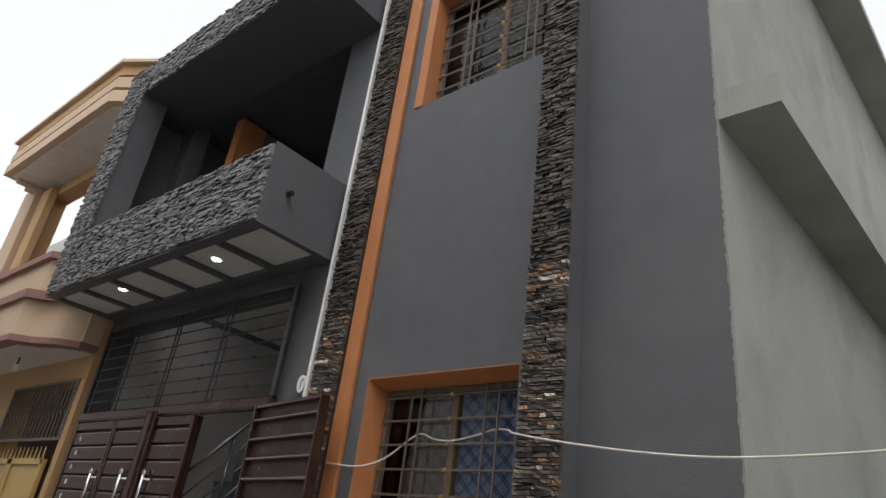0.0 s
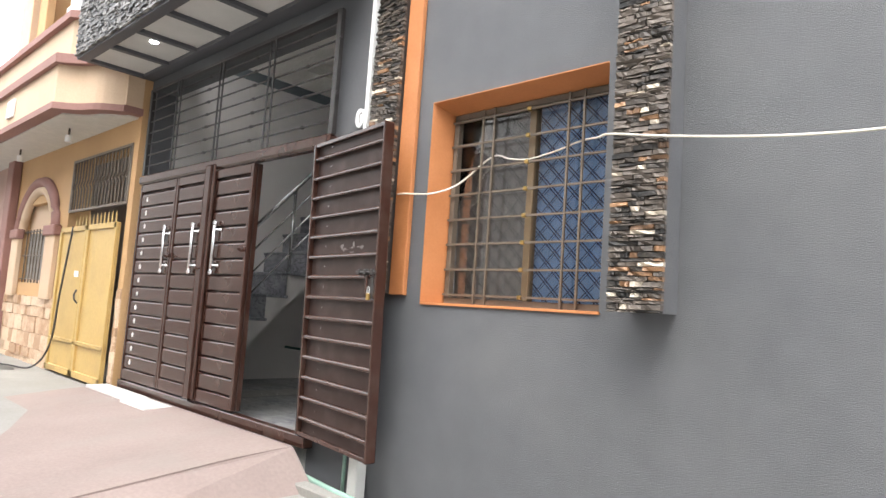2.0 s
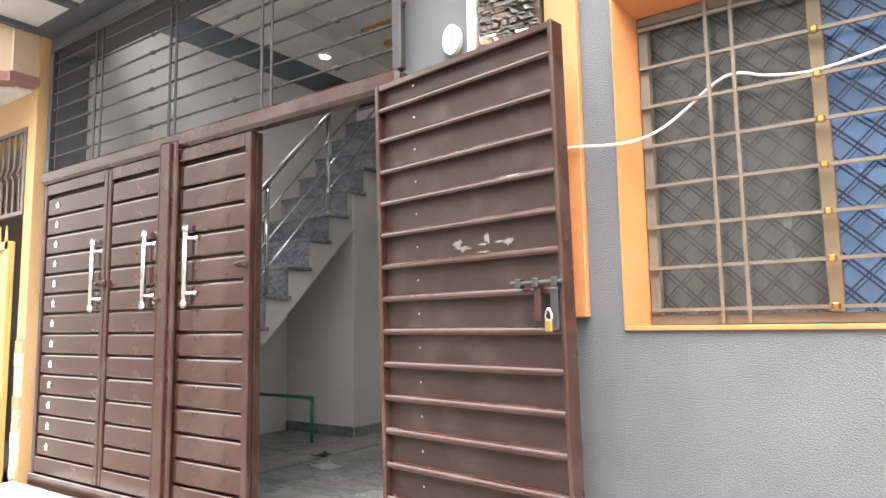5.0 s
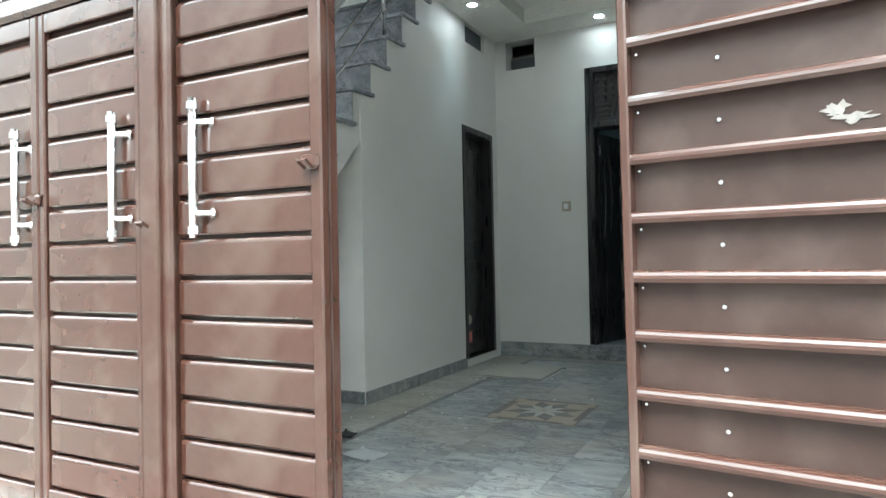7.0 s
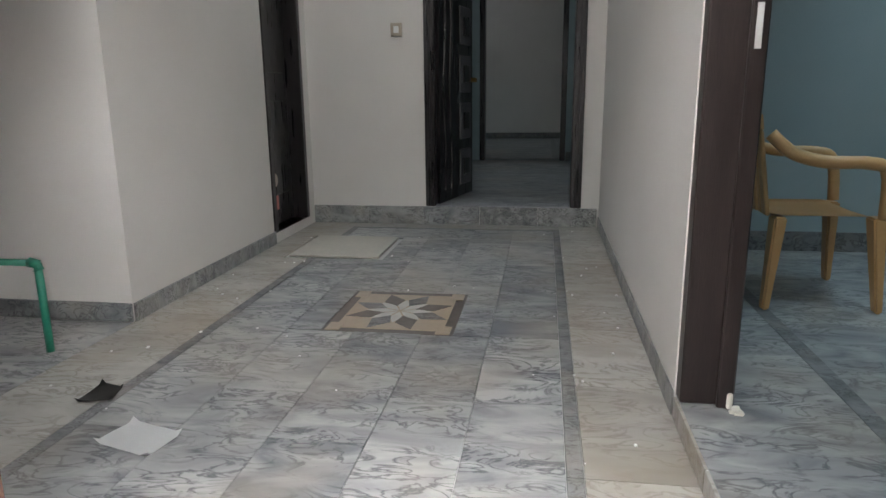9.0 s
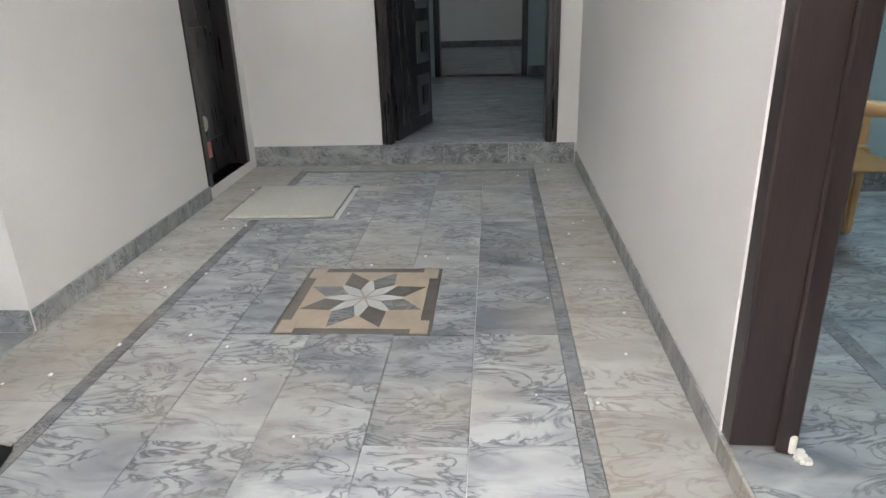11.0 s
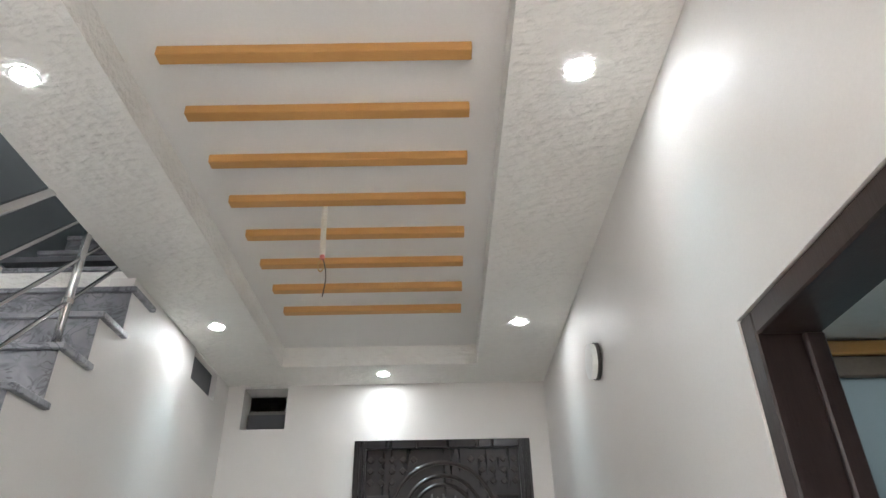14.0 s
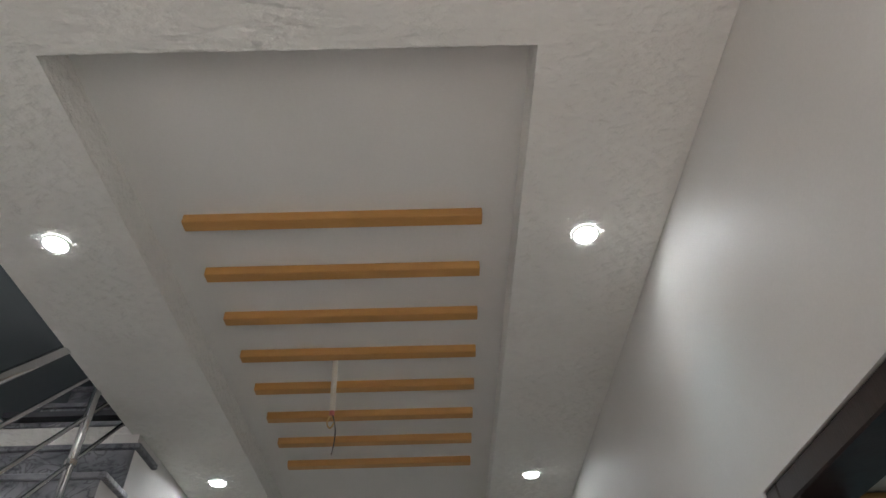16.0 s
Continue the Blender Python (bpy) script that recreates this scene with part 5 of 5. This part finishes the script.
tri = part("arch_moulding", bars([(WX - 0.01, 10.825 + 0.68 * math.cos(a_), 2.2 + 0.7 * math.sin(a_)) for a_ in [math.pi * i / 20 for i in range(21)]], r=0.075, sides=8), MAROON, peach, "mauve arch moulding", smooth=True)
part("arch_inner", bars([(WX - 0.005, 10.825 + 0.56 * math.cos(a_), 2.2 + 0.58 * math.sin(a_)) for a_ in [math.pi * i / 20 for i in range(21)]], r=0.06, sides=8), LPEACH, peach, smooth=True)
for y0, y1 in ((10.02, 10.32), (11.33, 11.6)):
    part("arch_pier", mk((WX - 0.07, WX - 0.001, y0, y1, 1.3, 2.2), bevel=0.01), LPEACH, peach)
    part("impost", mk((WX - 0.1, WX - 0.001, y0 - 0.03, y1 + 0.03, 2.12, 2.26), bevel=0.015), MAROON, peach)
part("corner_pilaster", mk((WX - 0.12, WX - 0.001, 11.75, 12.0, 0.3, 3.35), bevel=0.01), MAROON, peach)
tagged(part("stone_cladding", stones(bmesh.new(), "x", WX, 9.95, 11.75, 0.4, 1.32, row=0.17, lens=(0.14, 0.3), depth=(0.015, 0.04), seed=21), CLADDING, peach, "beige irregular stone cladding"), kind="stuff")
tagged(part("stone_cladding", stones(bmesh.new(), "x", WX, 8.262, 8.35, 0.4, 1.5, row=0.1, lens=(0.05, 0.09), depth=(0.01, 0.02), seed=22), CLADDING, peach, "beige stone cladding beside the gate"), kind="stuff")


def slab_outline(x, r=0.0):
    """Plan of the balcony: straight front with a curved, chamfered corner."""
    pts = [(WX, 8.27 - r), (2.95 - r, 8.27 - r)]
    for i in range(9):
        t = i / 8
        pts.append((2.95 - r - (2.95 - x) * t - 0.04 * math.sin(t * math.pi * 2), 8.3 - r + 0.46 * t))
    pts += [(x - r, 15.8), (WX, 15.8)]
    return pts[::-1]


bal = part("balcony", prism(slab_outline(2.45), "z", 3.36, 3.9), LPEACH, peach, "pale peach curved balcony front")
part("soffit_lip", prism(slab_outline(2.45, 0.03), "z", 3.33, 3.4), MAROON, bal)
part("band", prism(slab_outline(2.45, 0.05), "z", 3.82, 3.92), MAROON, bal)
part("soffit", prism(slab_outline(2.5, -0.06), "z", 3.315, 3.33), WHITEM, bal, "whitewashed balcony soffit")
part("upper_parapet", prism(slab_outline(2.55, 0.0), "z", 3.92, 4.35), LPEACH, bal)
part("parapet_cap", prism(slab_outline(2.52, 0.03), "z", 4.35, 4.43), MAROON, bal)
for y in (9.3, 10.9):
    f = part("ceiling_hook", bars([(2.82, y, 3.315), (2.82, y, 3.22)], r=0.012), IRON, bal)
    part("bulb", bars([(2.82, y, 3.23), (2.82, y, 3.15)], r=0.035, sides=10), WHITE, f, "bare bulb")
part("wall_lamp", mk((2.42, 2.45, 10.0, 10.22, 3.5, 3.72), bevel=0.006), WHITE, bal, "white square wall lamp")
# stepped canopy of the top storey, with chamfered near corner and scrolled far end
def canopy_outline(out):
    return [(WX + 0.2, 8.3 - out), (2.95 - out, 8.3 - out), (2.5 - out, 8.85 - out * 0.6), (2.5 - out, 11.7 + out), (WX + 0.2, 11.7 + out)][::-1]


for z0_, z1_, out, m5 in ((6.62, 6.8, 0.06, LPEACH), (6.8, 6.86, 0.0, MAROON), (6.86, 7.03, 0.05, LPEACH), (7.03, 7.08, -0.01, MAROON), (7.08, 7.24, 0.04, PEACH), (7.24, 7.29, 0.1, LPEACH)):
    part("cornice", prism(canopy_outline(out), "z", z0_, z1_), m5, peach)
part("canopy_soffit", prism(canopy_outline(-0.04), "z", 6.6, 6.62), WHITEM, peach, "grey underside of the canopy")
for k in range(4):
    part("scroll", bars([(2.62 + k * 0.16, 11.62, 6.58 - k * 0.07), (3.1, 11.62, 6.58 - k * 0.07)], r=0.06, sides=8), LPEACH, peach)
part("upper_pilaster", mk((WX - 0.2, WX - 0.001, 11.55, 12.0, 4.43, 6.6), bevel=0.01), LPEACH, peach)
part("upper_pilaster", mk((WX - 0.12, WX - 0.001, 11.2, 11.5, 4.43, 6.5), bevel=0.01), PEACH, peach)
part("ac_box", mk((2.7, 3.1, 9.0, 9.5, 4.55, 4.8), bevel=0.01), PANELW, peach, "pale box on the upper wall")

ygate = base("yellow_gate", (3.08, 9.1, 0.45), "yellow painted steel gate with rusty feet", "gate")
for y0, y1 in ((8.4, 9.1), (9.11, 9.84)):
    lf = part("gate_panel", mk((3.075, 3.1, y0, y1, 0.48, 2.2), bevel=0.004), YELLOW, ygate)
    for a_, b_, c_, d_ in ((y0, y0 + 0.05, 0.48, 2.2), (y1 - 0.05, y1, 0.48, 2.2), (y0, y1, 2.14, 2.2), (y0, y1, 0.48, 0.55), (y0, y1, 0.84, 0.88)):
        part("gate_rib", mk((3.05, 3.076, a_, b_, c_, d_), bevel=0.004), YELLOW, lf)
for i in range(12):
    y = 8.5 + i * 0.09
    part("spike", prism([(y - 0.018, 2.2), (y + 0.018, 2.2), (y, 2.33)], "x", 3.083, 3.092), YELLOW, ygate)
part("gate_handle", bars([(3.05, 9.18, 1.45), (3.02, 9.16, 1.4), (3.02, 9.14, 1.34), (3.05, 9.12, 1.3)], r=0.01), IRON, ygate, "dark ring handle")
part("gate_sign", mk((3.04, 3.052, 9.18, 9.27, 1.6, 1.67)), WHITE, ygate, "small white sticker")
grille = base("transom_grille", (3.12, 9.05, 2.4), "rusty iron grille over the yellow gate", "grille")
part("grille_frame", mk((3.11, 3.14, 8.36, 9.84, 2.4, 2.43), (3.11, 3.14, 8.36, 9.84, 3.03, 3.06), (3.11, 3.14, 8.36, 8.39, 2.43, 3.03), (3.11, 3.14, 9.81, 9.84, 2.43, 3.03)), BROWNIRON, grille)
for i in range(18):
    y = 8.43 + i * 0.08
    z = 2.72
    part("grille_bar", bars([(3.12, y, 2.42), (3.12, y, z - 0.05), (3.12, y + 0.04, z), (3.12, y, z + 0.05), (3.12, y, 3.04)], r=0.008, sides=6), BROWNIRON, grille)

far_house = base("mauve_house", (WX, 14.0, 0.4), "dusty mauve house with arched window and grey stone base", "house")
part("wall", holed("x", WX, WX + 0.25, 12.0, 24.0, 0.2, 4.2, (12.7, 13.7, 1.45, 2.7), (17, 18.4, 0.4, 2.6)), FARHOUSE, far_house)
# same brown backing sheet for the dim interior
part("dim_backing", mk((WX + 0.5, WX + 0.6, 12.1, 24.0, 0.2, 4.2)), BROWNCLOTH, far_house)
fw = part("window", mk((WX + 0.1, WX + 0.14, 12.7, 13.7, 1.45, 2.7)), BROWNIRON, far_house)
for i in range(8):
    part("bar", bars([(WX + 0.04, 12.8 + i * 0.115, 1.45), (WX + 0.04, 12.8 + i * 0.115, 2.6)], r=0.01, sides=6), IRON, fw)
part("arch_moulding", bars([(WX - 0.01, 13.2 + 0.62 * math.cos(a_), 2.3 + 0.62 * math.sin(a_)) for a_ in [math.pi * i / 18 for i in range(19)]], r=0.08, sides=8), LPEACH, far_house, smooth=True)
for y0, y1 in ((12.5, 12.7), (13.7, 13.9)):
    part("arch_pier", mk((WX - 0.07, WX - 0.001, y0, y1, 1.3, 2.3), bevel=0.01), LPEACH, far_house)
tagged(part("stone_cladding", stones(bmesh.new(), "x", WX, 12.02, 16.5, 0.4, 1.4, row=0.16, lens=(0.1, 0.25), depth=(0.015, 0.035), seed=23), GREYCLAD, far_house, "pale grey stone base"), kind="stuff")
part("balcony", mk((2.4, WX - 0.001, 15.8, 24.0, 3.3, 3.9), bevel=0.02), LPEACH, far_house)
built("far_end_wall", mk((-3.0, 3.4, 36, 36.3, 0.2, 6.0)), [LPEACH], "pale house front closing the far end of the street", "wall")
stand = base("green_stand", (2.9, 11.85, 0.45), "green painted metal stand at the wall foot", "stand")
for x_, y_ in ((2.85, 11.6), (2.85, 11.95), (3.02, 11.6), (3.02, 11.95)):
    part("stand_leg", bars([(x_, y_, 0.45), (x_, y_, 0.85)], r=0.015, sides=6), GREEN, stand)
part("stand_top", bars([(2.85, 11.6, 0.85), (2.85, 11.95, 0.85), (3.02, 11.95, 0.85), (3.02, 11.6, 0.85), (2.85, 11.6, 0.85)], r=0.015, sides=6), GREEN, stand)
thing("drain_hose", bars(smooth_line([(3.05, 9.9, 2.2), (3.0, 9.93, 1.4), (2.98, 10.0, 0.8), (2.9, 10.3, 0.5), (2.75, 10.9, 0.47), (2.4, 11.6, 0.47), (1.8, 12.2, 0.47)]), r=0.012, sides=6), IRON, "dark hose hanging by the yellow gate", "hose", smooth=True)
thing("rag", paper(((2.5, 11.1), (2.85, 10.9), (2.75, 10.4), (2.4, 10.6)), 0.455), NICHE, "grey rag lying on the street", "rag", smooth=True)

# upper balcony doorway
updoor = base("door_5", (4.99, 6.6, 4.092), "dark doorway with orange reveal at the back of the upper balcony", "door", kind="structure")
part("reveal", mk((4.95, 4.999, 6.55, 6.75, 4.092, 6.1)), ORANGE, updoor)
part("leaf_board", mk((4.97, 4.999, 5.6, 6.55, 4.092, 6.1)), DARKWOOD, updoor)

# the bays of the houses next door share one scale along the street
for ob in (peach, ygate, grille, far_house, stand):
    ob.location.y = 8.37 + (ob.location.y - 8.27) * 1.27
    ob.scale.y = 1.27

# ---- floor pieces and skirting of the porch ----
floor_ob = bpy.data.objects["floor"]


def tile(x0, x1, y0, y1, m, cache={}):
    gap = 0.0012
    key = (round(x1 - x0, 3), round(y1 - y0, 3), m.name)
    if key not in cache:
        w, d = (x1 - x0) / 2 - gap, (y1 - y0) / 2 - gap
        cache[key] = mesh_of(mk((-w, w, -d, d, -0.0115, 0.0)), "tile", m)
    ob = new("tile", cache[key])
    ob.parent = floor_ob
    ob.location = ((x0 + x1) / 2, (y0 + y1) / 2, FLOOR)
    return ob


MED = (5.453, 6.068, 5.855, 6.455)


def cut_tiles(x0, x1, y0, y1, m):
    """A tile, cut back round the medallion and the cover slab."""
    for (a0, a1, b0, b1) in (MED, (6.76, 7.44, 6.49, 7.16)):
        if x0 < a1 - 0.01 and x1 > a0 + 0.01 and y0 < b1 - 0.01 and y1 > b0 + 0.01:
            if x0 < a0 - 0.02:
                cut_tiles(x0, a0, y0, y1, m)
            if x1 > a1 + 0.02:
                cut_tiles(a1, x1, y0, y1, m)
            c0, c1 = max(x0, a0), min(x1, a1)
            if y0 < b0 - 0.02:
                cut_tiles(c0, c1, y0, b0, m)
            if y1 > b1 + 0.02:
                cut_tiles(c0, c1, b1, y1, m)
            return
    tile(x0, x1, y0, y1, m)


cols = [5.395, 5.695, 5.99, 6.3, 6.61, 6.935]
LONG = 0.625
for c, joint in enumerate((6.085, 5.445, 5.127, 4.82, 5.13)):
    x = joint - LONG * 5
    while x < 7.78:
        if x + LONG > 3.22:
            cut_tiles(max(x, 3.2), min(x + LONG, 7.78), cols[c], cols[c + 1], MARBLE)
        x += LONG
x = 3.2
while x < 7.95:
    e = min(x + 0.6, 8.0)
    tile(x, e, 5.04, 5.345, BEIGEM)
    cut_tiles(x, e, 6.985, 7.37, BEIGEM)
    if x < 5.4:
        tile(x, min(e, 5.44), 7.37, 7.8, MARBLE)
        tile(x, min(e, 5.44), 7.8, 8.25, MARBLE)
    tile(x, min(e, 7.83), 5.345, 5.395, DARKM)
    cut_tiles(x, min(e, 7.83), 6.935, 6.985, DARKM)
    x += 0.6
for i in range(3):
    tile(7.78, 7.83, 5.395 + i * 0.5133, 5.395 + (i + 1) * 0.5133, DARKM)
for i in range(4):
    tile(7.83, 8.0, 5.345 + i * 0.41, 5.345 + (i + 1) * 0.41, BEIGEM)

# the star medallion
med = part("medallion", mk((MED[0], MED[1], MED[2], MED[3], FLOOR - 0.01, FLOOR - 0.002)), BROWNM, floor_ob, "square marble star medallion")
mx, my, half = (MED[0] + MED[1]) / 2, (MED[2] + MED[3]) / 2, 0.3


def inlay(pts, m, z=0.0008):
    part("inlay", prism([(mx + a_, my + b_) for a_, b_ in pts], "z", FLOOR - 0.002, FLOOR + z), m, med)


inlay([(-0.262, -0.25), (0.262, -0.25), (0.262, 0.25), (-0.262, 0.25)], TAN, 0.0)
for i in range(8):
    a_ = math.pi / 4 * i + math.pi / 8

    def ray(r, t):
        return (r * math.cos(t), r * math.sin(t) * 0.96)
    inlay([ray(0.08, a_), ray(0.17, a_ - 0.33), ray(0.276, a_), ray(0.17, a_ + 0.33)], DARKM if i % 2 else BROWNM, 0.001)
    w_ = a_ + math.pi / 8
    inlay([ray(0.012, w_), ray(0.1, w_ - 0.34), ray(0.172, w_), ray(0.1, w_ + 0.34)], GREYW, 0.0006)
for sx in (-1, 1):
    for sy in (-1, 1):
        inlay([(sx * 0.3, sy * 0.285), (sx * 0.2, sy * 0.285), (sx * 0.2, sy * 0.22), (sx * 0.3, sy * 0.22)], TAN, 0.0015)

# skirting and the step at the back
sk = base("baseboard", (6.5, 6.2, FLOOR), "dark grey marble skirting round the porch", "baseboard", kind="structure")
x = 4.81
while x < 7.95:
    e = min(x + 0.6, 7.985)
    part("skirting_tile", mk((x + 0.001, e - 0.001, 5.041, 5.049, FLOOR, FLOOR + 0.085), bevel=0.003), SKIRTM, sk)
    x = e
x = 5.456
while x < 7.13:
    e = min(x + 0.6, 7.14)
    part("skirting_tile", mk((x + 0.001, e - 0.001, 7.354, 7.369, FLOOR, FLOOR + 0.09), bevel=0.003), SKIRTM, sk)
    x = e
for i in range(2):
    part("skirting_tile", mk((5.44, 5.455, 7.37 + i * 0.44, 7.808 + i * 0.44, FLOOR, FLOOR + 0.09), bevel=0.003), SKIRTM, sk)
for i in range(5):
    y0 = 5.057 + i * 0.462
    part("step_tile", mk((7.984, 7.999, y0 + 0.001, y0 + 0.461, FLOOR, HALL - 0.004), bevel=0.003), STREAKM if i < 2 else SKIRTM, sk)
for i in range(3):
    part("door_step_tile", mk((3.5 + i * 0.435, 3.935 + i * 0.435 - 0.002, 5.031, 5.045, FLOOR, ROOM + 0.001), bevel=0.002), BEIGEM, sk)
band = base("floor_band", (5.5, 4.4, ROOM), "dark marble band inlaid in the front room floor", "floor band", kind="structure")
part("band_strip", mk((3.6, 6.6, 4.46, 4.52, ROOM, ROOM + 0.002)), DARKM, band)
hb = base("floor_band", (14, 5.3, HALL), "dark marble band inlaid in the far room floor", "floor band", kind="structure")
part("band_strip", mk((12.5, 16.2, 5.28, 5.36, HALL, HALL + 0.002)), DARKM, hb)
for nm, b in (("skirting_far", (16.585, 16.599, 3.5, 8.42, HALL, HALL + 0.12)), ("skirting_hall", (11.885, 11.899, 4.0, 5.19, HALL, HALL + 0.12)), ("skirting_room", (6.985, 6.999, 1.8, 4.84, ROOM, ROOM + 0.12))):
    built(nm, mk(b), [DARKM], "dark grey marble skirting", "baseboard")

# the single stones of the front come last
clad_strip(column, 3.0, 2.435, 2.682, 1.535, 3.2, 6.66, 31)
clad_strip(strip, 3.15, 4.29, 4.55, 1.58, 3.2, 6.66, 32)
